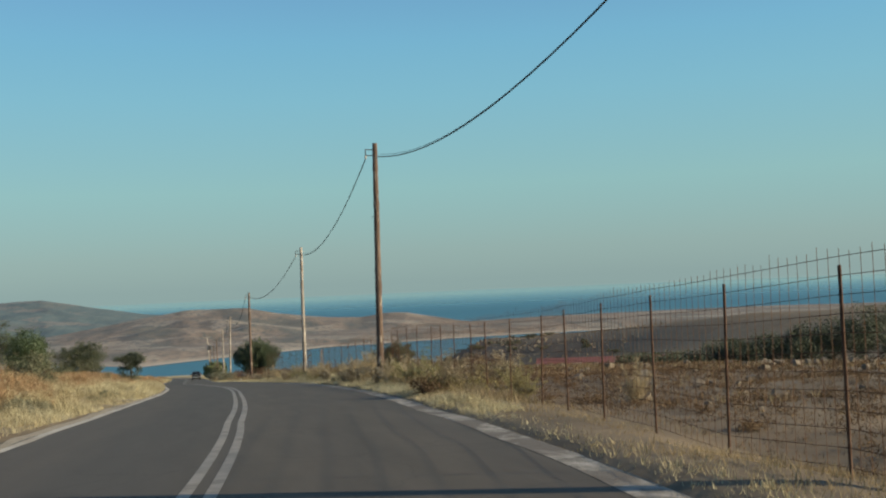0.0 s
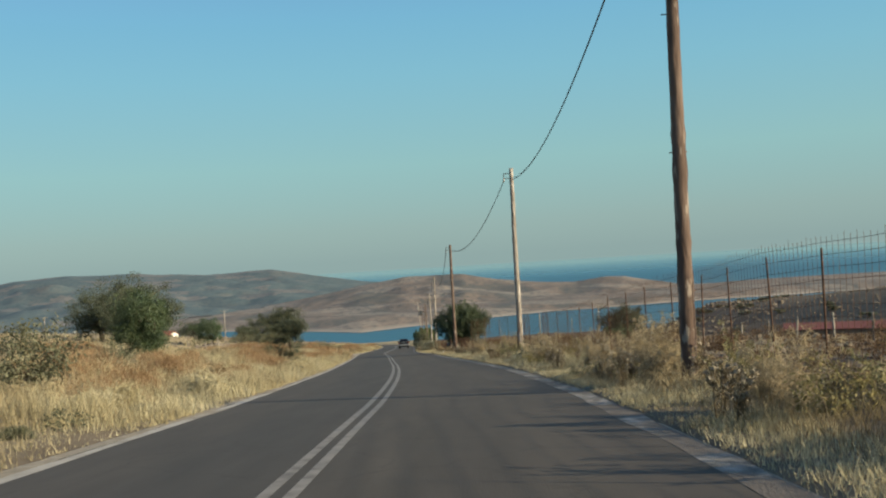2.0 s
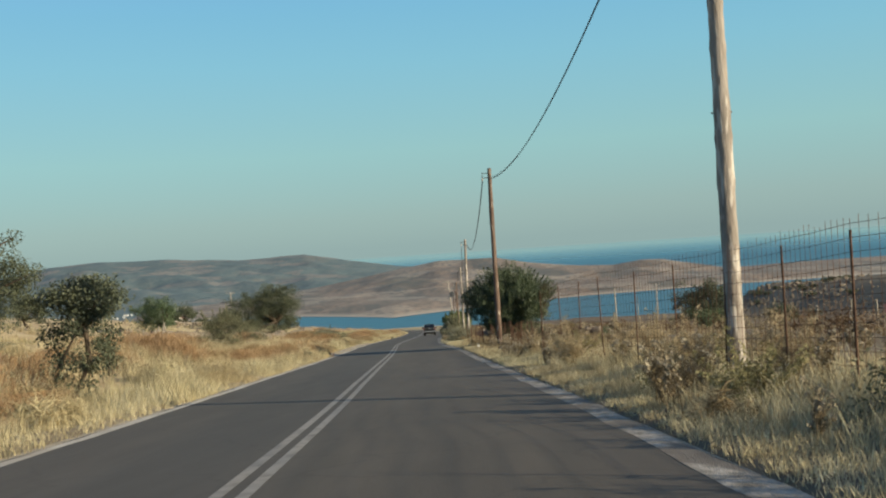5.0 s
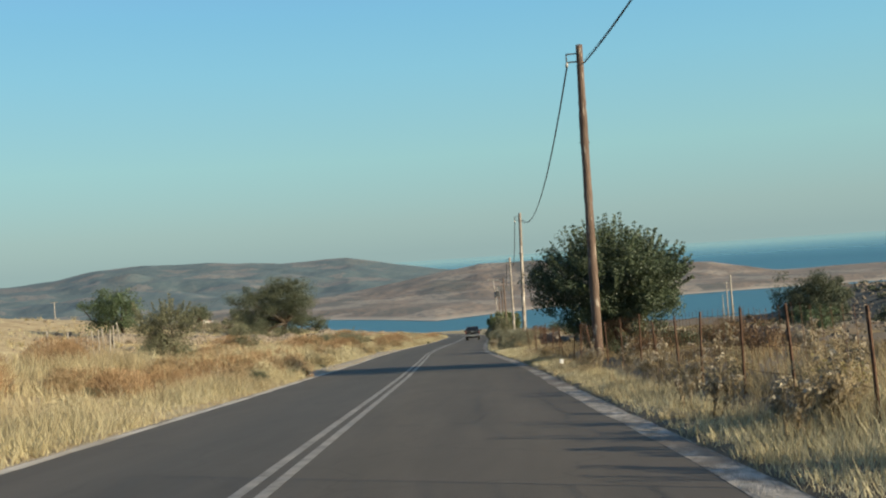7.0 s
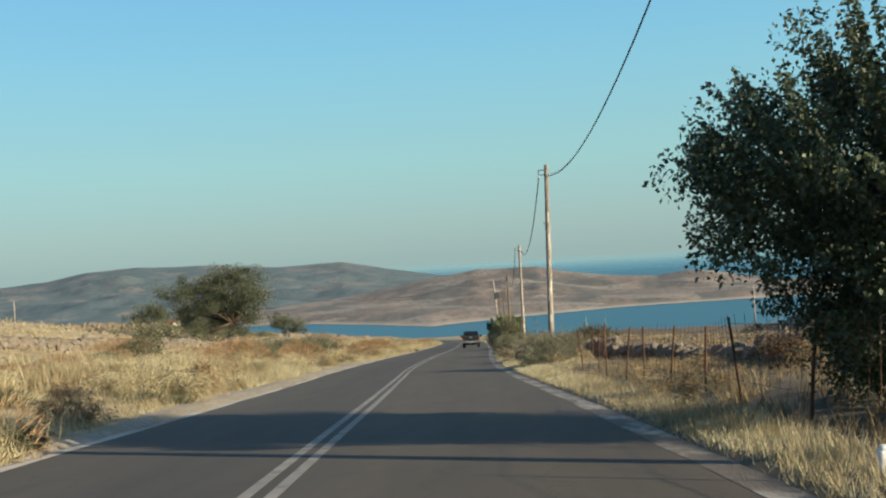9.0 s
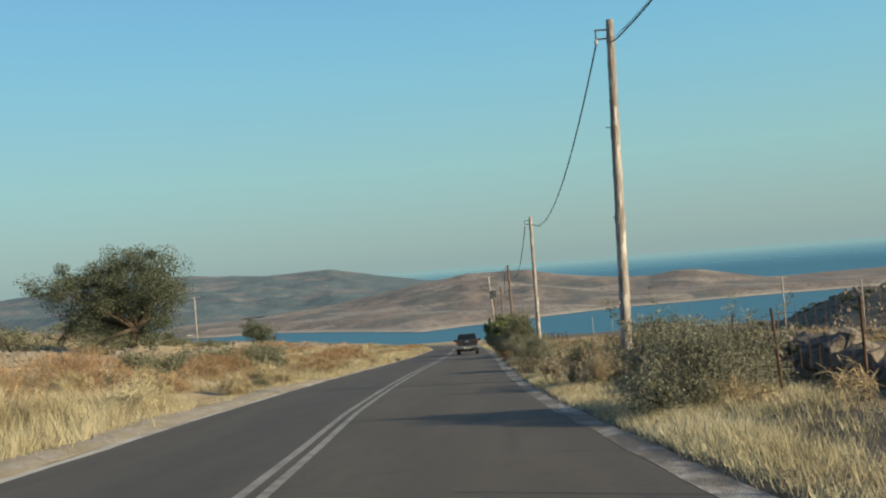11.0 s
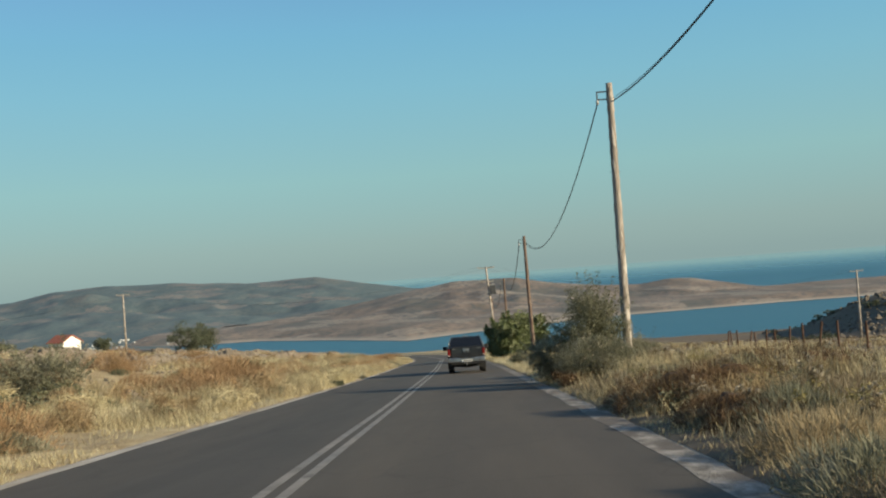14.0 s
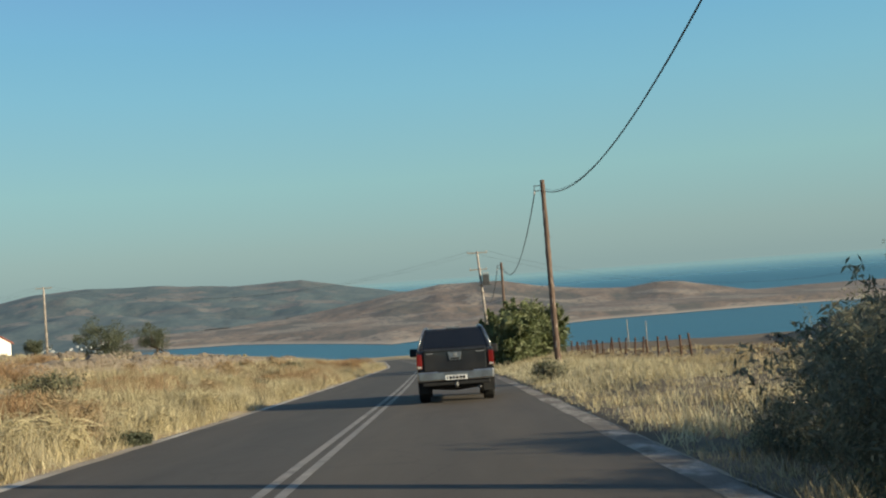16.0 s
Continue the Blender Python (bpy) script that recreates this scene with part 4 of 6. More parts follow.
def tree(name, label, category, u, y, height, spread, trunk_h, leaf, seed, clumps=60, per=120, leaf_size=(0.12, 0.06), clump_r=0.7, stems=1,
         low=0.25, trunk=True, twigs=0, bend=(0, 0), depth=None, droop=0.0, sink=0.0, group="", at=None, trunk_r=None, seed_heads=0, fine=1.0):
    rs = np.random.RandomState(seed)
    per = max(8, int(per * 0.46 * fine))
    leaf_size = (leaf_size[0] * 1.18 / fine ** 0.5, leaf_size[1] * 1.22 / fine ** 0.5)
    x, yy, z = at if at else spot(u, y)
    ob = thing(name, label, category, (x, yy, z - 0.05 - sink), group=group)
    sx, sy = spread / 2, (depth or spread) / 2
    c0 = np.array([bend[0], bend[1], trunk_h + (height - trunk_h) * 0.42])
    C, R = [], []
    while len(C) < clumps:
        d = rs.randn(3)
        d /= np.linalg.norm(d)
        k = 0.35 + 0.65 * rs.rand() ** 0.5
        wob = 0.80 + 0.38 * math.sin(3.1 * math.atan2(d[1], d[0]) + seed) * 0.5 + 0.25 * (rs.rand() - 0.5)
        top = height - c0[2] - clump_r * 0.6
        bot = c0[2] - trunk_h * low
        p = c0 + d * k * wob * np.array([sx - clump_r * 0.5, sy - clump_r * 0.5, top if d[2] > 0 else bot])
        if p[2] < 0.1:
            continue
        C.append(p)
        R.append(clump_r * (0.55 + 0.8 * rs.rand()))
    C, R = np.array(C), np.array(R)
    V, F = leaves(rs, C, R, per, *leaf_size, droop=droop)
    if twigs:
        e = rs.randn(twigs, 3)
        e /= np.linalg.norm(e, axis=1)[:, None]
        e[:, 2] = np.abs(e[:, 2])
        sp = []
        for q in e:
            base = c0 + q * np.array([sx, sy, height - c0[2]]) * 0.85
            for s in np.linspace(-0.3, 0.05 + 0.35 * rs.rand(), 8):
                sp.append(base + (q + np.array([0, 0, 0.5])) * s)
        V2, F2 = leaves(rs, np.array(sp), np.full(len(sp), 0.075), 14, *leaf_size)
        F = np.vstack([F, F2 + len(V)])
        V = np.vstack([V, V2])
    runs = []
    tr = trunk_r or (0.035 * height + 0.03)
    for s in range(stems):
        foot = np.array([0, 0, 0]) if stems == 1 else np.array([*(rs.randn(2) * 0.18 * sx), 0])
        crown = c0 * np.array([1, 1, 0]) + np.array([*(rs.randn(2) * 0.1 * sx), max(trunk_h, height * 0.25)])
        mid = (foot + crown) / 2 + np.array([*(rs.randn(2) * 0.05 * height), 0])
        r0 = tr / math.sqrt(stems)
        runs.append(([foot, mid, crown], [r0 * 1.2, r0 * 0.9, r0 * 0.75]))
        for k in rs.choice(len(C), min(len(C), 12 if stems == 1 else 5), replace=False):
            e = C[k]
            m1 = crown + (e - crown) * 0.5 + rs.randn(3) * 0.08 * height
            runs.append(([crown, m1, e], [r0 * 0.5, r0 * 0.3, r0 * 0.1]))
    if trunk:
        link_part("trunk", tubes("trunk", runs, M["bark"], 6), ob, "brown branching stems")
    link_part("crown", mesh_np("crown", V, F, M[leaf]), ob)
    if seed_heads:
        k = rs.choice(len(C), seed_heads)
        q = C[k] + rs.randn(seed_heads, 3) * np.array([0.3, 0.3, 0.1]) + np.array([0, 0, 0.25])
        V3, F3 = leaves(rs, q, np.full(seed_heads, 0.03), 14, 0.026, 0.014)
        link_part("seed_fluff", mesh_np("seed_fluff", V3, F3, M["seed"]), ob, "pale fluffy seed heads", "stuff")
    return ob


def off(x, y):
    return x - float(road_x(y))


# left of the road, near to far
tree("tree", "round green shrubby tree in dry grass", "tree", -14.1, 75, 4.0, 3.7, 0.9, "leaf_green", 11, 130, 190, (0.11, 0.06), 0.52, fine=2.6)
tree("shrub", "grey-green shrub in tall dry grass", "shrub", -10.3, 48.5, 2.3, 3.4, 0.2, "leaf_olive", 12, 60, 130, (0.10, 0.04), 0.42, 4, fine=1.5)
tree("shrub", "grey-green shrub in tall dry grass", "shrub", -12.2, 63, 1.5, 2.6, 0.2, "leaf_olive", 13, 35, 110, (0.10, 0.04), 0.4, 4)
tree("tree", "broad grey-green oak on the hillside", "tree", -23.0, 112, 6.6, 8.2, 0.5, "leaf_oak", 14, 150, 200, (0.16, 0.09), 0.85, fine=2.2)
tree("tree", "broad grey-green oak on the hillside", "tree", -27.5, 118, 5.6, 7.0, 0.5, "leaf_oak", 15, 100, 180, (0.16, 0.09), 0.85, fine=2.2)
tree("tree", "small round green tree by a field fence", "tree", -24, 157, 4.2, 5.4, 0.8, "leaf_green", 16, 70, 170, (0.15, 0.08), 0.7, fine=2.0)
tree("tree", "low round dark tree on the grassy rise", "tree", -33.5, 150, 3.2, 4.6, 0.4, "leaf_oak", 28, 50, 140, (0.15, 0.08), 0.6, fine=2.0)
tree("tree", "round dark green tree behind a stone wall", "tree", off(-55.9, 264), 264, 5.3, 8.2, 0.5, "leaf_oak", 17, 80, 150, (0.2, 0.11), 0.9, fine=2.0)
tree("tree", "large spreading grey-green oak in the dry field", "tree", -19.2, 190.5, 7.3, 10.4, 1.5, "leaf_oak", 22, 190, 260, (0.15, 0.08), 0.74, trunk_r=0.28, fine=2.8)
tree("tree", "low dark oak beside a larger oak", "tree", -28.5, 214, 3.6, 5.6, 0.6, "leaf_oak", 19, 60, 140, (0.16, 0.09), 0.8, fine=2.0)
tree("shrub", "dark round shrub beside the oak", "shrub", -24.0, 205, 2.2, 4.4, 0.2, "leaf_oak", 20, 40, 130, (0.15, 0.08), 0.6)
tree("tree", "small thin tree with bare crooked branches", "tree", -13.45, 132.4, 3.5, 4.0, 0.9, "leaf_olive", 21, 110, 170, (0.09, 0.04), 0.42, 3, trunk_r=0.11, low=0.1, twigs=30, fine=1.5)
tree("tree", "small round tree with bare crooked stems in dry grass", "tree", -8.4, 83.2, 3.0, 2.7, 1.85, "leaf_oak", 22, 80, 190, (0.09, 0.045), 0.33, 2, low=0.05, bend=(0.75, 0), trunk_r=0.09, fine=2.0)
tree("shrub", "grey-green shrub in the dry verge", "shrub", -9.8, 92, 1.5, 1.6, 0.3, "leaf_olive", 23, 16, 70, (0.09, 0.04), 0.35, 2)
tree("tree", "small round dark tree beyond the stony field", "tree", off(-40.2, 293.6), 293.6, 4.7, 7.0, 0.6, "leaf_oak", 24, 50, 120, (0.2, 0.11), 0.8, fine=2.5)
tree("tree", "small round dark tree beyond the stony field", "tree", off(-61.3, 376.4), 376.4, 7.2, 8.5, 1.0, "leaf_oak", 25, 50, 120, (0.25, 0.14), 1.0, fine=2.5)
tree("tree", "small dark tree beside a white house", "tree", off(-80.5, 372), 372, 3.2, 6.0, 0.5, "leaf_oak", 26, 40, 110, (0.25, 0.14), 0.9)
tree("tree", "small dark tree beside a white house", "tree", off(-101, 372), 372, 3.6, 6.0, 0.5, "leaf_oak", 27, 40, 110, (0.25, 0.14), 0.9)
for k, (u, y, h, w) in enumerate([(-9.9, 184.5, 1.3, 3.0), (-11.6, 183.6, 1.5, 3.4), (-13.6, 181, 1.1, 3.6), (-13.5, 183, 1.1, 3.8), (-15.5, 190, 1.3, 4.8), (-19, 188, 1.4, 5.0), (-12.5, 200, 1.0, 2.6), (-22.5, 199, 2.0, 5.0), (-27, 201, 2.2, 5.2), (-15, 158, 1.2, 2.4), (-17.5, 167, 1.5, 3.2), (-20, 178, 1.6, 4.0), (-25, 187, 1.6, 4.4), (-14.5, 178, 1.1, 2.8), (-13, 187, 1.3, 3.4), (-17, 203, 0.9, 3.4),
                                  (-11.5, 194, 0.9, 2.2), (-24, 206, 1.6, 4.5), (-30, 222, 1.8, 5), (-12, 226, 0.9, 2.4), (-10.5, 268, 1.0, 3.0), (-18, 146, 1.0, 2.2)]):
    tree("shrub", "low olive-green shrub among dry grass and stones", "shrub", u, y, h * 1.15, w * 1.1, 0.1, "leaf_olive", 40 + k, 32, 110, (0.10, 0.045), 0.42, 3, group="shrubs by the stone wall")

tree("shrub", "loose grey-green bush in the dry field", "shrub", -13.6, 202, 1.9, 3.7, 0.1, "leaf_dusty", 29, 80, 170, (0.09, 0.03), 0.4, 5, twigs=30, fine=1.8)
tree("shrub", "dark brown dry shrub beside a grey-green bush", "shrub", -15.4, 200.2, 1.0, 2.4, 0.1, "leaf_dry", 30, 40, 150, (0.07, 0.022), 0.3, 4, fine=1.5)
for k, (u, y, h, w) in enumerate([(-24.6, 231, 1.0, 4.5), (-26.2, 224, 1.1, 4.8), (-27.4, 217, 1.2, 5.0), (-26.5, 209, 1.3, 5.0)]):
    tree("shrub", "low olive-green shrub along the ruined wall", "shrub", u, y, h, w, 0.1, "leaf_olive", 31 + k, 50, 140, (0.11, 0.05), 0.42, 3, fine=1.4, group="shrubs along the ruined wall")

# right of the road
tree("tree", "bushy dark green fig tree beside a wire fence", "tree", 5.8, 119.3, 4.5, 5.7, 0.75, "leaf_fig", 61, 400, 330, (0.075, 0.040), 0.40, 3, low=0.7, twigs=260, bend=(-0.55, 0), trunk_r=0.2, depth=6.4, fine=1.6)
for k, (u, y, h, w) in enumerate([(5.5, 118.3, 0.9, 2.0), (6.8, 117.8, 1.0, 2.4), (8.2, 118.0, 1.0, 2.6), (9.8, 118.2, 0.9, 2.6), (5.0, 120.5, 1.3, 2.2)]):
    tree("shrub", "dark green undergrowth beneath the fig tree", "shrub", u, y, h, w, 0.05, "leaf_fig", 66 + k, 44, 150, (0.07, 0.035), 0.36, 4, fine=1.8, group="undergrowth beneath the fig tree")
tree("tree", "dark rounded oak in the rough field", "tree", 37, 198, 7.0, 11.5, 0.6, "leaf_oak", 62, 190, 170, (0.22, 0.12), 0.9, fine=2.2)
tree("shrub", "bright green shrub before a dark oak", "shrub", 34.5, 190, 3.2, 6.0, 0.2, "leaf_green", 63, 50, 130, (0.16, 0.09), 0.7, 3)
tree("tree", "dark rounded tree in the stony field", "tree", 52, 214, 3.8, 7.0, 0.7, "leaf_oak", 64, 60, 130, (0.18, 0.1), 0.8)
for k, (u, y, h, w) in enumerate([(9.0, 70, 1.1, 2.6), (9.6, 84, 1.2, 3.0), (12.5, 78, 1.3, 3.4), (15.5, 88, 1.6, 3.8), (11.0, 98, 1.0, 2.6), (9.5, 58, 0.9, 2.2), (12.5, 112, 1.1, 3.0),
                                  (6.8, 109, 0.8, 2.4), (15, 70, 1.2, 3.0), (6.4, 128, 1.0, 2.4), (8.4, 133, 1.0, 3.0), (5.2, 113.5, 0.65, 1.8), (7.6, 115.5, 1.2, 2.8), (9.2, 119, 1.4, 3.0), (6.2, 125, 1.1, 2.4), (15, 140, 1.4, 3.6), (14, 100, 1.2, 3.0), (9.5, 46, 1.0, 2.4)]):
    tree("shrub", "brown thorny dry shrub behind the fence", "shrub", u, y, h, w, 0.1, "leaf_dry", 80 + k, 26, 120, (0.075, 0.022), 0.4, 4, fine=1.9, group="dry shrubs behind the fence")
tree("shrub", "tall dusty grey-green bush at the road edge", "shrub", 3.85, 147.0, 1.6, 3.2, 0.1, "leaf_dusty", 101, 100, 190, (0.08, 0.022), 0.36, 6, twigs=14, depth=3.8, seed_heads=24, fine=2.2)
tree("shrub", "dense dark bush at the road edge", "shrub", 3.05, 145.6, 0.9, 1.6, 0.1, "leaf_dusty", 102, 26, 130, (0.07, 0.022), 0.34, 4, fine=1.6)
tree("shrub", "bushy grey-green shrub at the road edge", "shrub", 3.1, 169.6, 1.4, 2.0, 0.1, "leaf_dusty", 105, 70, 170, (0.075, 0.022), 0.32, 5, depth=2.6, fine=2.6)
tree("tree", "feathery dusty grey-green young olive at the road edge", "tree", 3.75, 199.6, 2.95, 2.5, 0.1, "leaf_olive", 109, 110, 230, (0.085, 0.020), 0.38, 6, twigs=60, fine=2.2)
tree("shrub", "dusty grey-green bush leaning over the road edge", "shrub", 2.8, 200.2, 1.75, 2.6, 0.05, "leaf_dusty", 108, 130, 230, (0.075, 0.018), 0.3, 6, twigs=30, depth=2.6, fine=2.0)
for k, (u, y, h, w, d) in enumerate([(3.45, 196.9, 1.45, 2.5, 2.8), (5.3, 202.4, 1.4, 2.6, 3.6), (4.8, 206.0, 1.6, 2.7, 4.4), (3.6, 205.4, 0.6, 1.4, 3.4), (3.5, 202.2, 0.5, 1.2, 3.0)]):
    tree("shrub", "dense dusty bush with pale seed heads at the road edge", "shrub", u, y, h, w, 0.05, "leaf_dusty", 110 + k, 190, 250, (0.055, 0.013), 0.27, 7, twigs=10, depth=d, seed_heads=70, fine=2.4, group="dusty bushes at the road edge")
for k, (u, y, h, w) in enumerate([(42, 62, 4.8, 9.0), (38.6, 62.5, 3.6, 7.0), (35.5, 63, 2.9, 7.0), (32.6, 64.5, 2.1, 6.5), (29.6, 66, 1.3, 6.0), (26.4, 67, 0.9, 5.5)]):
    tree("tree", "dark spreading tree on the stony field edge", "tree", u, y, h, w, 0.3, "leaf_oak", 130 + k, 90, 170, (0.13, 0.07), 0.7, 2, fine=1.6, group="dark trees in the stony field")
tree("shrub", "dark low shrub at the road edge", "shrub", 2.95, 24.0, 0.62, 1.2, 0.05, "leaf_dry", 119, 20, 130, (0.05, 0.02), 0.22, 4)
for k, (u, y, h, w) in enumerate([(off(-2.6, 256), 256, 3.7, 3.6), (off(-0.9, 262), 262, 4.1, 4.2), (off(-3.4, 263), 263, 3.5, 3.0)]):
    tree("cane_thicket", "dense green cane thicket beside the road", "reeds", u, y, h, w, 0.1, "leaf_reed", 120 + k, 90, 120, (0.42, 0.07), 0.6, 8, group="cane thicket", twigs=14)
tree("shrub", "low dark shrub at the road edge", "shrub", 3.2, 228, 0.9, 1.8, 0.1, "leaf_olive", 126, 24, 110, (0.08, 0.03), 0.34, 4)
rs = np.random.RandomState(77)
for k in range(56):
    u, y = 95 + 70 * rs.rand(), 230 + 260 * rs.rand()
    if k > 12:
        b, d = radians(14.0 + 10 * rs.rand()), 330 + 300 * rs.rand()
        u, y = -3 + d * math.sin(b) - float(road_x(150 + d * math.cos(b))), 150 + d * math.cos(b)
    tree("shrub", "dark scrub on the stony rise", "shrub", u, y, 1.6 + 2.0 * rs.rand(), 4 + 4 * rs.rand(), 0.1, "leaf_oak", 140 + k, 18, 60, (0.4, 0.22), 0.9, 1, group="scrub on the rise")
rs = np.random.RandomState(78)
for k in range(46):
    y = 24 + 74 * rs.rand() if k < 32 else 176 + 26 * rs.rand()
    tree("weed_clump", "yellowing leafy weed clump on the verge", "weeds", 3.1 + 1.5 * rs.rand() + (1.5 if k % 3 == 0 else 0), y, (0.45 + 0.5 * rs.rand()) * (1.0 if k < 32 else 0.6), 0.9 + 0.9 * rs.rand(), 0.05, "leaf_weed" if k % 4 else "leaf_olive", 200 + k,
         14, 90, (0.05, 0.02), 0.22, 4, trunk=False, group="weed clumps on the verge")
for k in range(60):
    y = 20 + 230 * rs.rand()
    tree("weed_clump", "small grey-green weed at the road edge", "weeds", -5.9 - (2.5 if k < 16 else 8) * rs.rand(), y, 0.3 + 0.35 * rs.rand(), 0.6 + 0.8 * rs.rand(), 0.05, "leaf_olive", 260 + k, 9, 70, (0.05, 0.02), 0.18, 3, trunk=False, group="weeds on the left verge")
# rounded rust-brown spiny mounds, dark roadside weeds
MOUNDS = [(-10.5, 106), (-9.3, 110.4), (-8.3, 112.5), (-12.5, 109), (-8.6, 207.5), (-9.2, 203), (-8.4, 215), (-10.2, 211), (-10, 60), (-8.6, 47), (-11.5, 54), (-9, 38), (-8, 120), (-11, 97), (-9.2, 226), (-11, 232)]


def dome(seed, n, w, d, h, blade, width, material, name, label, category, group, lumps=7, core=0.0):
    """A low rounded cushion of fine twigs that point outwards from several overlapping lumps."""
    rs = np.random.RandomState(seed)
    ob = thing(name, label, category, (0, 0, -60), group=group)
    c = np.column_stack([rs.uniform(-0.5, 0.5, lumps) * w * 0.6, rs.uniform(-0.5, 0.5, lumps) * d * 0.6, np.zeros(lumps)])
    c[0] = 0
    r = np.column_stack([w * (0.24 + 0.12 * rs.rand(lumps)), d * (0.24 + 0.12 * rs.rand(lumps)), h * (0.55 + 0.3 * rs.rand(lumps))])
    r[0] = (w * 0.36, d * 0.36, h * 0.85)
    k = rs.randint(lumps, size=n)
    q = rs.randn(n, 3)
    q[:, 2] = np.abs(q[:, 2])
    q /= np.linalg.norm(q, axis=1)[:, None]
    p = c[k] + q * r[k] * (0.86 + 0.14 * rs.rand(n))[:, None]
    ax = q + rs.randn(n, 3) * 0.45 + np.array([0, 0, 0.35])
    ax /= np.linalg.norm(ax, axis=1)[:, None]
    sd = np.cross(ax, rs.randn(n, 3))
    sd /= np.linalg.norm(sd, axis=1)[:, None] + 1e-9
    L = (blade * (0.5 + 0.8 * rs.rand(n)))[:, None]
    V = np.stack([p - ax * L * 0.4 - sd * width, p - ax * L * 0.4 + sd * width, p + ax * L * 0.6], 1)
    link_part("foliage", mesh_np("foliage", V.reshape(-1, 3), np.arange(n * 3).reshape(-1, 3), M[material]), ob, "", "stuff")
    if core:
        bm = bmesh.new()
        for v in bmesh.ops.create_icosphere(bm, subdivisions=4, radius=1.0)["verts"]:
            d = v.co.copy()
            reach = max(p0[0] * d.x + p0[1] * d.y + math.sqrt((r0[0] * d.x) ** 2 + (r0[1] * d.y) ** 2 + (r0[2] * d.z) ** 2) for p0, r0 in zip(c, r))
            v.co = d * reach * core * (1 + 0.22 * noise.noise(d * 2.5 + Vector((seed, 0, 0))) + 0.14 * noise.noise(d * 7) + 0.08 * noise.noise(d * 19))
        part("twig_mass", bm, M[material], ob, "dense inner twigs", True)
    return ob


def place(kinds, spots, rs, low=0.8, high=1.25):
    """Sets the kinds at the first spots and copies of them at the rest."""
    for k, (u, y) in enumerate(spots):
        x, yy, z = spot(u, y, -0.06)
        m2 = Matrix.LocRotScale((x, yy, z), Euler((0, 0, rs.rand() * 6.28)), [1.0 if k < len(kinds) else low + (high - low) * rs.rand()] * 3)
        if k < len(kinds):
            kinds[k].matrix_basis = m2
        else:
            copy_thing(kinds[rs.randint(len(kinds))], m2)


kinds = [dome(500 + k, 5200, 2.4 + 0.25 * k, 2.7, 0.92 + 0.08 * k, 0.17, 0.005, "rust_mound", "spiny_mound", "rounded rust-brown spiny dwarf shrub in dry grass", "shrub", "rust-brown spiny mounds") for k in range(4)]
place(kinds, MOUNDS + [(-7.4 - 13 * rs.rand() ** 1.3, 15 + 290 * rs.rand()) for k in range(56)], rs, 0.7, 1.5)
kinds = [dome(520 + k, 17000, 2.5, 2.8, 0.85, 0.12, 0.004, "leaf_dry", "spiny_mound", "wide low mound of dry brown spiny shrub", "shrub", "dry brown mounds on the verge", 9, 0.55) for k in range(2)]
place(kinds, [(4.4, 159.8), (3.9, 185.6), (6.9, 161.5), (3.6, 181.8), (6.4, 188.0)], rs, 0.62, 0.74)
kinds = [dome(530 + k, 2400, 1.7, 1.9, 0.52, 0.17, 0.006, ("weed", "thistle", "leaf_dusty")[k], "weed_clump", "dense grey-brown dry weed clump on the verge", "weeds", "dense dry weeds on the verge") for k in range(3)]
place(kinds, [(2.9 + 5.2 * rs.rand() ** 1.3, 163 + 32 * rs.rand()) for k in range(66)] + [(4.4 + 2.4 * rs.rand(), 66 + 28 * rs.rand()) for k in range(8)], rs, 0.6, 1.15)
for k, (u, y, h, w) in enumerate([(-6.2, 115.8, 0.6, 0.8), (-5.6, 121, 0.4, 0.7), (-5.45, 212.5, 0.28, 0.9), (-6.6, 113, 0.5, 0.8), (-5.9, 70, 0.4, 0.6)]):
    tree("weed_clump", "dark grey-green weed with bare stems at the road edge", "weeds", u, y, h, w, 0.03, "leaf_oak", 600 + k, 44, 110, (0.06, 0.018), 0.15, 8, group="dark roadside weeds", trunk_r=0.02)
tree("shrub", "dark green shrub behind the fence", "shrub", 8.5, 172, 1.9, 3.2, 0.3, "leaf_oak", 610, 50, 160, (0.08, 0.04), 0.4, 2)
for k, (u, y, h, w) in enumerate([(5.0, 168.6, 0.95, 2.2), (6.9, 170.2, 1.15, 2.6), (4.5, 164.4, 0.7, 1.7), (7.6, 165.5, 0.9, 2.4)]):
    tree("shrub", "dark olive-brown bush on the rough verge", "shrub", u, y, h, w, 0.05, ("leaf_olive", "leaf_dry")[k % 2], 640 + k, 40, 150, (0.07, 0.022), 0.3, 4, fine=1.6, group="dark bushes on the verge")
tree("shrub", "small dark brown dry shrub on the verge", "shrub", 4.3, 166.6, 0.62, 1.1, 0.05, "leaf_dry", 611, 16, 130, (0.05, 0.02), 0.22, 3)
for k, (u, y, h, w) in enumerate([(5.6, 189, 0.5, 2.0), (7.5, 192, 0.6, 2.4), (8.6, 186, 0.7, 2.4), (2.9, 199.4, 0.6, 1.3), (2.75, 196.2, 0.5, 1.2)]):
    tree("shrub", "low brown dry shrub on the verge", "shrub", u, y, h, w, 0.05, "leaf_dry", 620 + k, 40, 150, (0.05, 0.016), 0.28, 4, group="dry shrubs on the verge")


def verge_bush(seed, h, w, leaf, label, clumps, size, heads=0, group="tall bushes on the verge"):
    """A loose upright roadside bush of fine twigs, built at the origin to be set out by place()."""
    return tree("shrub", label, "shrub", 0, 0, h, w, 0.06, leaf, seed, clumps, 130, size, 0.24, 7, fine=1.0, twigs=12, trunk_r=0.03, droop=-0.9, seed_heads=heads, group=group, at=(0, 0, -40))


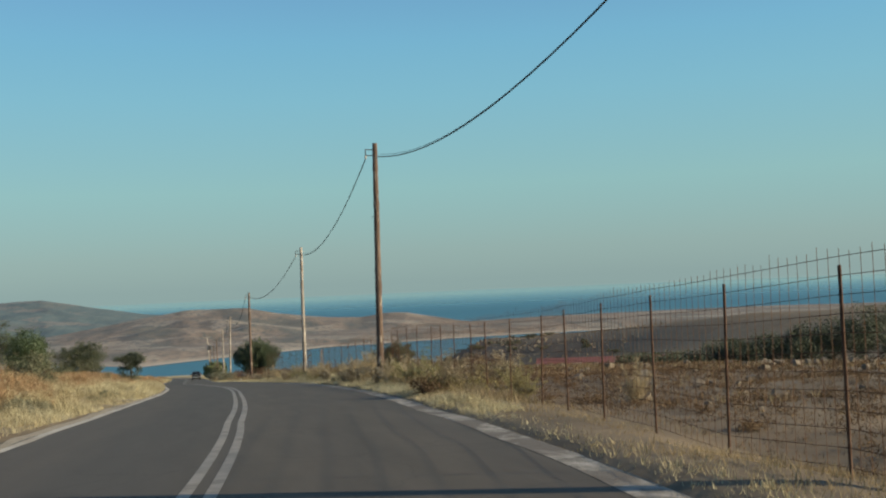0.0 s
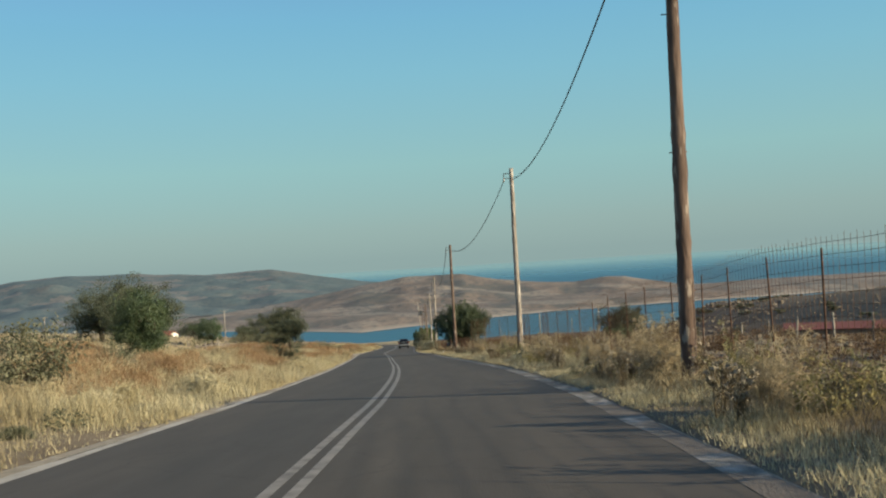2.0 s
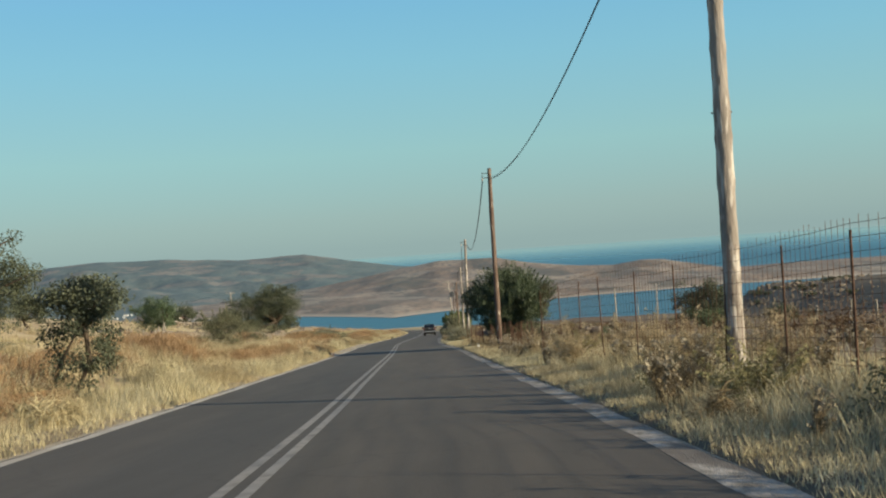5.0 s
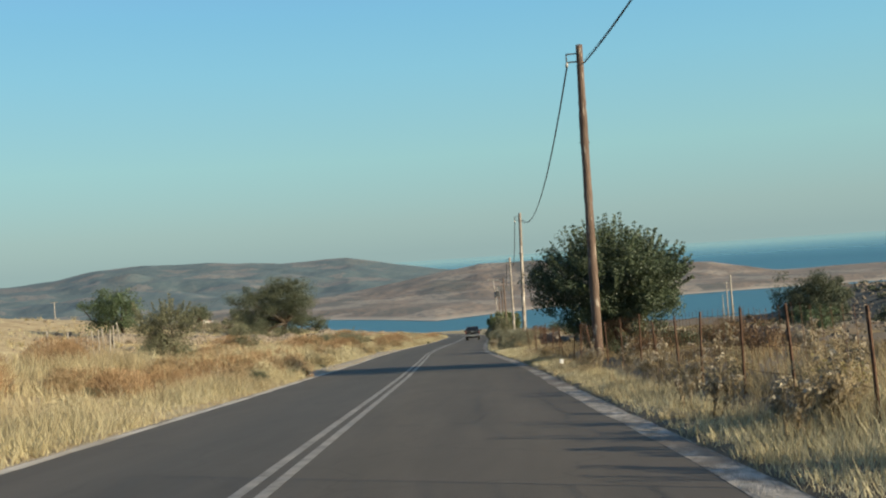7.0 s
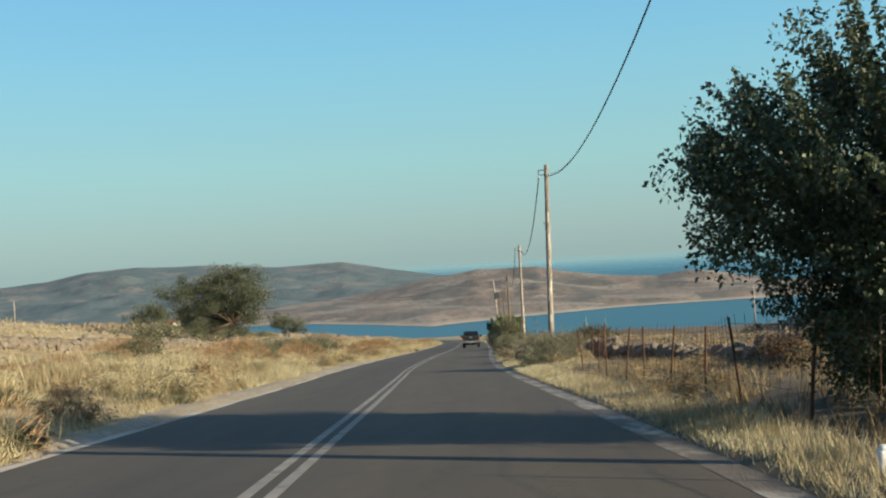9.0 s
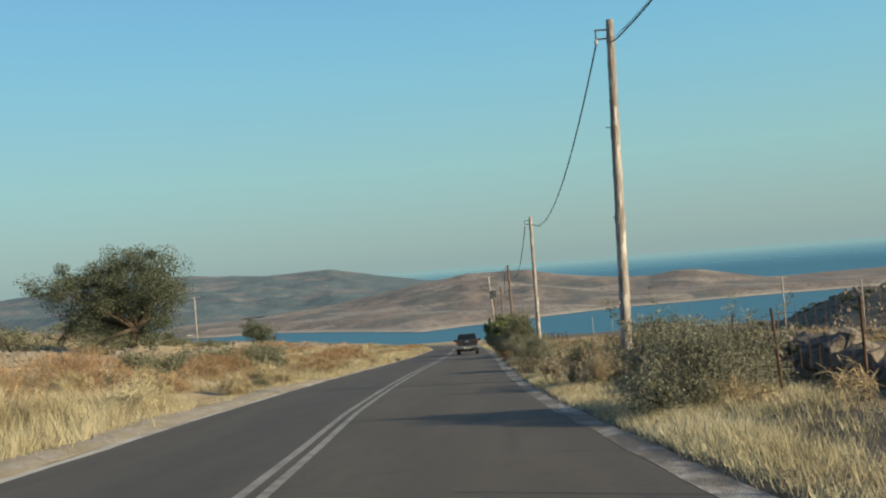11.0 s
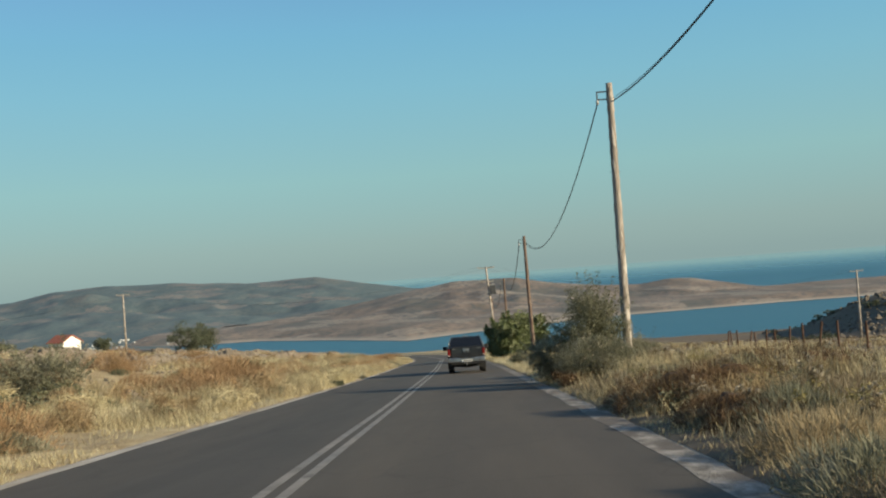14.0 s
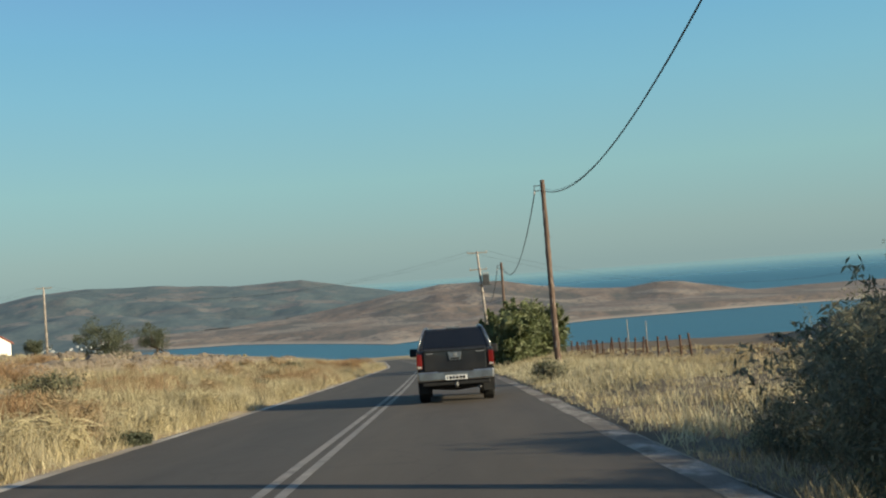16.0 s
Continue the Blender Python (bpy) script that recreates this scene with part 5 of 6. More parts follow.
vr = np.random.RandomState(91)
kinds = [verge_bush(900, 1.15, 1.2, "pale_bush", "tall pale dry thorny bush on the verge", 26, (0.15, 0.009), 40), verge_bush(901, 1.0, 1.1, "pale_bush", "tall pale dry thorny bush on the verge", 24, (0.15, 0.009), 30),
         verge_bush(902, 0.8, 1.2, "green_bush", "yellow-green leafy bush on the verge", 22, (0.055, 0.02)), verge_bush(903, 0.7, 1.2, "pale_bush", "straw-coloured twiggy bush on the verge", 24, (0.20, 0.008)),
         verge_bush(904, 0.85, 1.2, "thistle", "brown twiggy bush on the verge", 22, (0.12, 0.009)), verge_bush(905, 0.8, 1.15, "pale_bush", "pale dry thorny bush on the verge", 24, (0.16, 0.008), 24)]
VERGE = [(3.8, 43.5), (4.1, 44.8), (3.7, 31.0), (3.8, 36.0), (3.5, 24.5), (3.9, 48)]
VERGE += [(3.5 + 1.5 * vr.rand() ** 1.2, y) for y in list(np.arange(26, 49, 2.9)) + [52.5, 54.2, 57, 59.6, 62.5, 65]]
VERGE += [(3.5 + 1.7 * vr.rand(), y) for y in np.arange(66, 97, 3.2)]
VERGE += [(4.6 + 2.5 * vr.rand(), y) for y in list(np.arange(20, 38, 3.6)) + list(np.arange(66, 92, 4.2))]
VERGE += [(3.5, 155.0), (3.8, 155.6), (3.3, 155.9), (4.1, 155.2), (5.2, 164.0)]
place(kinds, VERGE, vr, 0.5, 0.95)


def thistle(seed, h):
    """A dry stalk with forked branches, shrivelled leaves and pale heads."""
    rs = np.random.RandomState(seed)
    ob = thing("thistle", "dry pale thistle with shrivelled seed heads", "thistle", (0, 0, -50), group="dry thistles on the verge")
    runs, along, heads = [], [], []
    lean = rs.randn(2) * 0.12 * h
    for s in range(3):
        foot = np.array([*(rs.randn(2) * 0.05), 0])
        top = np.array([lean[0] + rs.randn() * 0.14 * h, lean[1] + rs.randn() * 0.14 * h, h * (0.7 + 0.35 * rs.rand())])
        mid = (foot + top) / 2 + np.array([*(rs.randn(2) * 0.04 * h), 0])
        runs.append(([foot, mid, top], [0.011, 0.008, 0.004]))
        heads.append(top)
        for b in range(5):
            t = 0.3 + 0.6 * rs.rand()
            p = foot + (top - foot) * t
            a = rs.rand() * 6.283
            e = p + np.array([math.cos(a), math.sin(a), 1.1]) * h * (0.10 + 0.16 * rs.rand())
            runs.append(([p, (p + e) / 2 + np.array([0, 0, -0.02 * h]), e], [0.006, 0.005, 0.003]))
            heads.append(e)
            along += [p + (e - p) * q for q in (0.2, 0.5, 0.8)]
        along += [foot + (top - foot) * q for q in np.linspace(0.1, 0.95, 9)]
    link_part("stalk", tubes("stalk", runs, M["thistle"], 4), ob)
    V, F = leaves(rs, np.array(along), np.full(len(along), 0.05), 5, 0.065, 0.014, droop=0.5)
    link_part("leaf_tuft", mesh_np("leaf_tuft", V, F, M["thistle"]), ob, "curled dry leaves")
    V, F = leaves(rs, np.array(heads), np.full(len(heads), 0.036), 14, 0.042, 0.020)
    link_part("seed_fluff", mesh_np("seed_fluff", V, F, M["seed"]), ob, "pale seed heads", "stuff")
    return ob


KINDS = [thistle(700 + k, h) for k, h in enumerate((0.58, 0.66, 0.75, 0.85, 0.62))]
SPOTS = [(2.75, 156.4), (3.15, 157.0), (2.6, 157.6), (3.6, 156.6), (2.9, 158.2), (4.2, 157.0), (3.4, 158.4), (3.1, 155.6), (5.4, 166.0), (5.9, 166.2), (4.8, 165.8), (3.2, 44.3), (3.5, 45.0), (3.0, 46), (3.7, 43.2), (3.6, 94.6), (3.2, 95.5), (3.9, 95.8)]
for k in range(150):
    if k < len(SPOTS):
        u, y = SPOTS[k]
    else:
        u, y = 2.9 + (2.6 if k < 78 else 5.5) * rs.rand() ** 1.4, (22 + 92 * rs.rand()) if k < 78 else (158 + 40 * rs.rand())
    x, yy, z = spot(u, y, -0.05)
    src = KINDS[rs.randint(5)] if k >= 5 else KINDS[k]
    m2 = Matrix.LocRotScale((x, yy, z), Euler((0, 0, rs.rand() * 6.28)), [1.0 if k < 5 else (0.75 if k < 78 else 0.5) + 0.4 * rs.rand()] * 3)
    if k < 5:
        src.matrix_basis = m2
    else:
        copy_thing(src, m2)
for k in range(70):
    y = 12 + 290 * rs.rand()
    u = -7.2 - 12 * rs.rand() ** 1.3
    tree("grass_tussock", "rust-brown dry grass tussock in the field", "grass", u, y, 0.55 + 0.35 * rs.rand(), 0.9 + 1.0 * rs.rand(), 0.02, "tussock", 300 + k, 9, 70, (0.30, 0.016), 0.32, 2, trunk=False, group="rust-brown tussocks")
kinds = [tree("grass_tussock", "tall pale straw-coloured grass tussock in the field", "grass", 0, 0, 0.85 + 0.08 * k, 1.5, 0.02, ("grass", "grass", "tussock")[k], 370 + k, 12, 130, (0.42, 0.013), 0.30, 2, trunk=False, group="tall pale tussocks", at=(0, 0, -45)) for k in range(3)]
place(kinds, [(-6.3 - 9.5 * vr.rand() ** 1.4, 10 + 285 * vr.rand()) for k in range(190)] + [(-6.0 - 2.6 * vr.rand(), 196 + 32 * vr.rand()) for k in range(34)], vr, 0.6, 1.15)
kinds = [dome(540 + k, 1500, 1.0 + 0.2 * k, 1.1, 0.42, 0.13, 0.007, ("leaf_olive", "leaf_dusty", "leaf_olive")[k], "weed_clump", "low olive-green weed in the dry grass", "weeds", "olive weeds in the field", 5) for k in range(3)]
place(kinds, [(-6.2 - 12 * vr.rand() ** 1.3, 12 + 285 * vr.rand()) for k in range(64)], vr, 0.6, 1.3)
for k in range(30):
    y = 24 + 134 * rs.rand()
    tree("grass_tussock", "pale dry grass tussock on the verge", "grass", 2.9 + 2.2 * rs.rand(), y, 0.45 + 0.35 * rs.rand(), 0.7 + 0.5 * rs.rand(), 0.02, "weed", 380 + k, 7, 60, (0.24, 0.012), 0.24, 2, trunk=False, group="pale tussocks")
V, F, base = [], [], 0
for n, u0, u1, y0, y1, size, per, length, width in [(1500, 5.5, 26, 8, 75, 0.30, 110, 0.075, 0.012), (1300, 24, 75, 30, 150, 0.50, 60, 0.15, 0.03), (2200, 7, 150, 70, 340, 0.42, 34, 0.16, 0.045)]:
    u, y = u0 + (u1 - u0) * rs.rand(n) ** 1.2, y0 + (y1 - y0) * rs.rand(n)
    cs = np.array([spot(a, b, 0.06) for a, b in zip(u, y)])
    v, f = leaves(rs, cs, size * (0.5 + 0.9 * rs.rand(n)) + 0.003 * u, per, length, width, squash=0.4)
    V.append(v)
    F.append(np.asarray(f) + base)
    base += len(v)
tagged(new("low_scrub", mesh_np("low_scrub", np.vstack(V), np.vstack(F), M["leaf_dry"])), "low brown thorny scrub dotted over the stony field", "scrub", kind="stuff")


# ---- the pickup on the road ----
def slab(points, half, bevel=0.03, inset=0.0):
    """A side outline of (y, z) drawn out to both sides; inset draws in what lies above z 1.3."""
    bm = bmesh.new()
    vs = []
    for s in (-1, 1):
        vs.append([bm.verts.new((s * half, y, z)) for y, z in points])
    bm.faces.new(vs[0][::-1])
    bm.faces.new(vs[1])
    n = len(points)
    for i in range(n):
        bm.faces.new((vs[0][i], vs[0][(i + 1) % n], vs[1][(i + 1) % n], vs[1][i]))
    bmesh.ops.bevel(bm, geom=list(bm.edges), offset=bevel, segments=2, affect="EDGES", profile=0.6)
    return bm


def prism(corners, depth, bevel=0.0):
    """A thin plate: its four corners, pushed out by depth along its own normal."""
    bm = bmesh.new()
    a = [Vector(c) for c in corners]
    nrm = (a[1] - a[0]).cross(a[2] - a[1]).normalized() * depth
    lo = [bm.verts.new(c) for c in a]
    hi = [bm.verts.new(c + nrm) for c in a]
    bm.faces.new(lo[::-1])
    bm.faces.new(hi)
    k = len(a)
    for i in range(k):
        bm.faces.new((lo[i], lo[(i + 1) % k], hi[(i + 1) % k], hi[i]))
    if bevel:
        bmesh.ops.bevel(bm, geom=list(bm.edges), offset=bevel, segments=1, affect="EDGES")
    return bm


def lathe(profile, n=24):
    """A wheel part about the x axis from (x, radius) rows."""
    bm = bmesh.new()
    rings = []
    for x, r in profile:
        rings.append([bm.verts.new((x, r * math.cos(2 * math.pi * k / n), r * math.sin(2 * math.pi * k / n))) for k in range(n)])
    for a, b in zip(rings[:-1], rings[1:]):
        for k in range(n):
            bm.faces.new((a[k], a[(k + 1) % n], b[(k + 1) % n], b[k]))
    bm.faces.new(rings[0][::-1])
    bm.faces.new(rings[-1])
    return bm


def pickup(m):
    car = thing("pickup_truck", "dark grey pickup truck with canopy and chrome bumper on the road", "pickup", m=m)
    body = part("body", slab([(0.12, 0.66), (0.06, 1.26), (2.0, 1.30), (3.85, 1.26), (5.0, 1.10), (5.16, 0.75), (5.1, 0.42), (4.75, 0.42), (4.55, 0.80), (3.95, 0.80), (3.75, 0.42),
                               (1.75, 0.42), (1.55, 0.82), (0.92, 0.82), (0.72, 0.50), (0.2, 0.5)], 0.915, 0.05), M["paint"], car, smooth=False)
    # canopy and cab: one tapered house
    bm = bmesh.new()
    lo = [(-0.87, 0.14), (0.87, 0.14), (0.87, 3.75), (-0.87, 3.75)]
    hi = [(-0.70, 0.50), (0.70, 0.50), (0.68, 2.95), (-0.68, 2.95)]
    vl = [bm.verts.new((x, y, 1.25)) for x, y in lo]
    vh = [bm.verts.new((x, y, 1.77)) for x, y in hi]
    bm.faces.new(vl[::-1])
    bm.faces.new(vh)
    for i in range(4):
        bm.faces.new((vl[i], vl[(i + 1) % 4], vh[(i + 1) % 4], vh[i]))
    bmesh.ops.bevel(bm, geom=list(bm.edges), offset=0.07, segments=3, affect="EDGES", profile=0.6)
    part("canopy", bm, M["paint"], car, "dark grey canopy and cab roof")

    def pane(t0, t1, s0, s1, a, b, c, d, out):
        """A pane on the quad a b c d (bottom left, bottom right, top right, top left)."""
        A, B, C, D = map(Vector, (a, b, c, d))
        q = lambda s, t: (A * (1 - s) + B * s) * (1 - t) + (D * (1 - s) + C * s) * t
        return prism([q(s0, t0), q(s1, t0), q(s1, t1), q(s0, t1)], out, 0.003)
    rear = ((-0.87, 0.14, 1.25), (0.87, 0.14, 1.25), (0.70, 0.50, 1.77), (-0.70, 0.50, 1.77))
    part("rear_window", pane(0.10, 0.90, 0.055, 0.945, *rear, 0.012), M["car_glass"], car, "dark tinted rear window")
    right = ((0.87, 0.14, 1.25), (0.87, 3.75, 1.25), (0.68, 2.95, 1.77), (0.70, 0.50, 1.77))
    left = ((-0.87, 3.75, 1.25), (-0.87, 0.14, 1.25), (-0.70, 0.50, 1.77), (-0.68, 2.95, 1.77))
    for q, flip in ((right, False), (left, True)):
        for s0, s1 in ((0.08, 0.44), (0.49, 0.67), (0.69, 0.88)):
            if flip:
                s0, s1 = 1 - s1, 1 - s0
            part("side_window", pane(0.14, 0.84, s0, s1, *q, 0.012), M["car_glass"], car, "dark tinted side window")
    part("windscreen", pane(0.1, 0.9, 0.05, 0.95, (0.87, 3.75, 1.25), (-0.87, 3.75, 1.25), (-0.68, 2.95, 1.77), (0.68, 2.95, 1.77), 0.012), M["car_glass"], car, "dark windscreen")
    for s in (-1, 1):
        link_part("pillar_trim", tubes("pillar_trim", [([(s * 0.865, 0.11, 1.29), (s * 0.79, 0.28, 1.55), (s * 0.70, 0.46, 1.775), (s * 0.66, 0.75, 1.80)], 0.02)], M["chrome"], 8), car, "silver trim beside the rear window")
        link_part("roof_rail", tubes("roof_rail", [([(s * 0.64, 0.62, 1.77), (s * 0.64, 0.75, 1.82), (s * 0.63, 2.5, 1.82), (s * 0.63, 2.7, 1.77)], 0.018)], M["chrome"], 8), car, "silver roof rail")
        # lamps
        lamp = part("tail_lamp", box(s * 0.85 - 0.065, s * 0.85 + 0.065, 0.02, 0.14, 0.83, 1.18, 0.025), M["lamp_red"], car, "tall red tail lamp")
        part("reversing_lens", box(s * 0.85 - 0.05, s * 0.85 + 0.05, 0.005, 0.06, 0.84, 0.90, 0.012), M["lamp_clear"], lamp, "clear reversing lens")
        part("mud_flap", box(s * 0.79 - 0.14, s * 0.79 + 0.14, 0.80, 0.815, 0.22, 0.56, 0.004), M["black_plastic"], car)
        # mirrors
        arm = part("mirror", box(s * 1.06 - 0.12, s * 1.06 + 0.12, 3.25, 3.36, 1.12, 1.34, 0.035), M["black_plastic"], car, "black side mirror")
        part("mirror_arm", box(min(s * 0.88, s * 0.98), max(s * 0.88, s * 0.98), 3.28, 3.34, 1.16, 1.22, 0.01), M["black_plastic"], arm)
        part("door_handle", box(s * 0.925 - 0.02, s * 0.925 + 0.02, 2.35, 2.52, 1.08, 1.12, 0.008), M["chrome"], car)
        part("head_lamp", box(s * 0.72 - 0.16, s * 0.72 + 0.16, 5.04, 5.16, 0.82, 1.02, 0.03), M["lamp_clear"], car)
        for y in (1.22, 4.25):
            wx = s * 0.785
            wheel = thing("wheel", "", "")
            wheel.parent = car
            wheel.matrix_basis = pose(wx, y, 0.37)
            part("tyre", lathe([(-0.13, 0.24), (-0.13, 0.34), (-0.10, 0.37), (0.10, 0.37), (0.13, 0.34), (0.13, 0.24)]), M["tyre"], wheel)
            part("rim", lathe([(-0.10, 0.235), (s * 0.105 if s > 0 else -0.105, 0.235)] if s > 0 else [(-0.105, 0.235), (0.10, 0.235)]), M["galv"], wheel, "silver alloy rim")
            part("hub", lathe([(s * 0.10 - 0.02, 0.07), (s * 0.10 + 0.02, 0.06)], 12), M["chrome"], wheel)
    # tailgate and what is on it
    gate = part("tailgate", box(-0.74, 0.74, 0.02, 0.10, 0.76, 1.27, 0.025), M["paint"], car, "flat dark grey tailgate")
    part("tailgate_lip", box(-0.74, 0.74, 0.0, 0.05, 1.21, 1.275, 0.02), M["paint"], gate)
    part("handle_plate", prism([(-0.13, 0.018, 1.00), (0.13, 0.018, 1.00), (0.165, 0.018, 1.20), (-0.165, 0.018, 1.20)], 0.03, 0.008), M["chrome"], gate, "chrome plate with the tailgate handle")
    part("handle_recess", box(-0.10, 0.10, -0.020, -0.010, 1.02, 1.06, 0.003), M["black_plastic"], gate)
    part("badge", box(-0.045, 0.045, -0.024, -0.010, 1.09, 1.17, 0.008), M["galv"], gate, "round silver badge shape")
    for x0, x1 in ((-0.68, -0.52), (0.50, 0.70)):
        part("lettering_bar", box(x0, x1, 0.012, 0.022, 1.165, 1.19, 0.003), M["galv"], gate, "silver lettering drawn as a plain bar")
    # bumper
    bump = part("rear_bumper", box(-0.90, 0.90, -0.10, 0.12, 0.53, 0.76, 0.04), M["chrome"], car, "dull chrome rear bumper")
    part("step_pad", box(-0.42, 0.42, -0.115, 0.0, 0.735, 0.772, 0.01), M["black_plastic"], bump)
    pl8 = part("number_plate", box(-0.26, 0.26, -0.118, -0.102, 0.545, 0.655, 0.006), M["plate"], bump, "white plate with dark bars")
    for k, (x0, x1) in enumerate(((-0.22, -0.20), (-0.16, -0.10), (-0.08, -0.03), (-0.01, 0.05), (0.08, 0.13), (0.15, 0.21))):
        part("plate_bar", box(x0, x1, -0.1235, -0.117, 0.568, 0.632, 0.002), M["black_plastic"], pl8)
    part("valance", box(-0.80, 0.80, -0.03, 0.20, 0.42, 0.54, 0.03), M["black_plastic"], car, "black lower valance")
    link_part("tow_ball", tubes("tow_ball", [([(0, 0.15, 0.40), (0, -0.08, 0.40), (0, -0.14, 0.44), (0, -0.14, 0.49)], [0.04, 0.04, 0.035, 0.03])], M["galv"], 8), car, "grey steel tow hitch")
    link_part("exhaust", tubes("exhaust", [([(0.55, 0.6, 0.36), (0.55, 0.02, 0.34)], 0.035)], M["steel_dark"], 10), car)
    part("roof_trim", box(-0.16, 0.16, 0.47, 0.53, 1.775, 1.815, 0.01), M["galv"], car, "silver roof trim over the rear window")
    part("underbody", box(-0.62, 0.62, 0.25, 4.9, 0.34, 0.62, 0.03), M["black_plastic"], car)
    link_part("axle", tubes("axle", [([(-0.7, 1.22, 0.36), (0, 1.22, 0.36), (0.7, 1.22, 0.36)], [0.05, 0.11, 0.05])], M["black_plastic"], 8), car)
    part("grille", box(-0.45, 0.45, 5.10, 5.17, 0.78, 1.02, 0.02), M["chrome"], car)
    part("front_bumper", box(-0.9, 0.9, 5.0, 5.24, 0.44, 0.72, 0.05), M["paint"], car)
    return car


ty = 219.6
tslope = math.degrees(math.atan2(road_z(ty + 4) - road_z(ty), 4))
pickup(pose(-5.36, ty, float(road_z(ty + 0.0)), tslope, 0, heading(ty + 2)))


# ---- buildings ----
def house(at, rz, w, d, h, roof_h, label, wall="plaster", roof="tile_roof", name="house"):
    ob = thing(name, label, "house", at, rz)
    walls = bmesh.new()
    pts = [(-w / 2, -0.4), (w / 2, -0.4), (w / 2, h), (0, h + roof_h), (-w / 2, h)]
    f = [walls.verts.new((x, -d / 2, z)) for x, z in pts]
    b = [walls.verts.new((x, d / 2, z)) for x, z in pts]
    walls.faces.new(f)
    walls.faces.new(b[::-1])
    for i in range(5):
        walls.faces.new((f[i], b[i], b[(i + 1) % 5], f[(i + 1) % 5]))
    part("wall", walls, M[wall], ob)
    for s in (-1, 1):
        c = [(0, -d / 2 - 0.3, h + roof_h + 0.05), (0, d / 2 + 0.3, h + roof_h + 0.05), (s * (w / 2 + 0.4), d / 2 + 0.3, h - 0.25), (s * (w / 2 + 0.4), -d / 2 - 0.3, h - 0.25)]
        part("roof", prism(c if s > 0 else c[::-1], -0.14), M[roof], ob, "red tiled roof slope")
    return ob


house((-90.6, 378, ground_at(-90.6, 378) - 0.2), 58, 4.2, 4.8, 2.5, 1.2, "white gabled house with a red tiled roof")
bpy.context.view_layer.update()
rs = np.random.RandomState(9)
shed = thing("long_shed", "long low shed with a faded red roof in the stony field", "shed", (97, 255, ground_at(97, 255) - 0.3), -21)
part("wall", box(-18, 18, -3, 3, 0, 1.5, 0.02), M["stone"], shed)
part("roof", prism([(-18.4, -3.5, 1.45), (18.4, -3.5, 1.45), (18.4, 3.4, 2.5), (-18.4, 3.4, 2.5)], 0.12), M["red_sheet"], shed, "faded red sheet roof")
part("gable", box(18.0, 18.2, -3, 3, 0.0, 2.2, 0.02), M["red_sheet"], shed)
for k in range(36):
    az, D = -22.3 + 5.6 * rs.rand(), 1560 + 150 * rs.rand()
    x, y = -3 + D * math.sin(radians(az)), 150 + D * math.cos(radians(az))
    w = 1.8 + 1.6 * rs.rand()
    hit, at, nrm, face = HILLS.ray_cast((x, y, 400), (0, 0, -1))
    ob = thing("village_house", "small distant white village house", "house", (x, y, at.z - 0.5 if hit else SEA), 360 * rs.rand(), group="village by the bay")
    part("wall", box(-w / 2, w / 2, -w * 0.6, w * 0.6, 0, 2.9, 0.05), M["hazed_plaster"], ob)
    part("roof", box(-w / 2 - 0.2, w / 2 + 0.2, -w * 0.6 - 0.2, w * 0.6 + 0.2, 2.9, 3.15, 0.05), M["hazed_plaster"], ob)


# ---- stones ----
def stone_mesh(seed):
    r = np.random.RandomState(seed)
    bm = bmesh.new()
    bmesh.ops.create_cube(bm, size=1)
    bmesh.ops.bevel(bm, geom=list(bm.edges), offset=0.16, segments=1, affect="EDGES")
    for v in bm.verts:
        v.co = v.co * (1 + 0.22 * (r.rand() - 0.5)) + Vector(r.randn(3) * 0.035)
    me = bpy.data.meshes.new("stone")
    bm.to_mesh(me)
    bm.free()
    me.materials.append(M["stone"])
    return me


STONES = [stone_mesh(s) for s in range(6)]
SARR = []
for me in STONES:
    v = np.array([p.co[:] for p in me.vertices])
    bm = bmesh.new()
    bm.from_mesh(me)
    bmesh.ops.triangulate(bm, faces=bm.faces)
    SARR.append((v, np.array([[q.index for q in f.verts] for f in bm.faces])))
    bm.free()


def stones_joined(name, places, sizes, rs):
    V, F, base = [], [], 0
    for p, s in zip(places, sizes):
        v, f = SARR[rs.randint(6)]
        R = np.array(Euler(rs.rand(3) * 6.28).to_matrix())
        V.append((v * s * (0.7 + 0.6 * rs.rand(3))) @ R.T + p)
        F.append(f + base)
        base += len(v)
    return mesh_np(name, np.vstack(V), np.vstack(F), M["stone"])


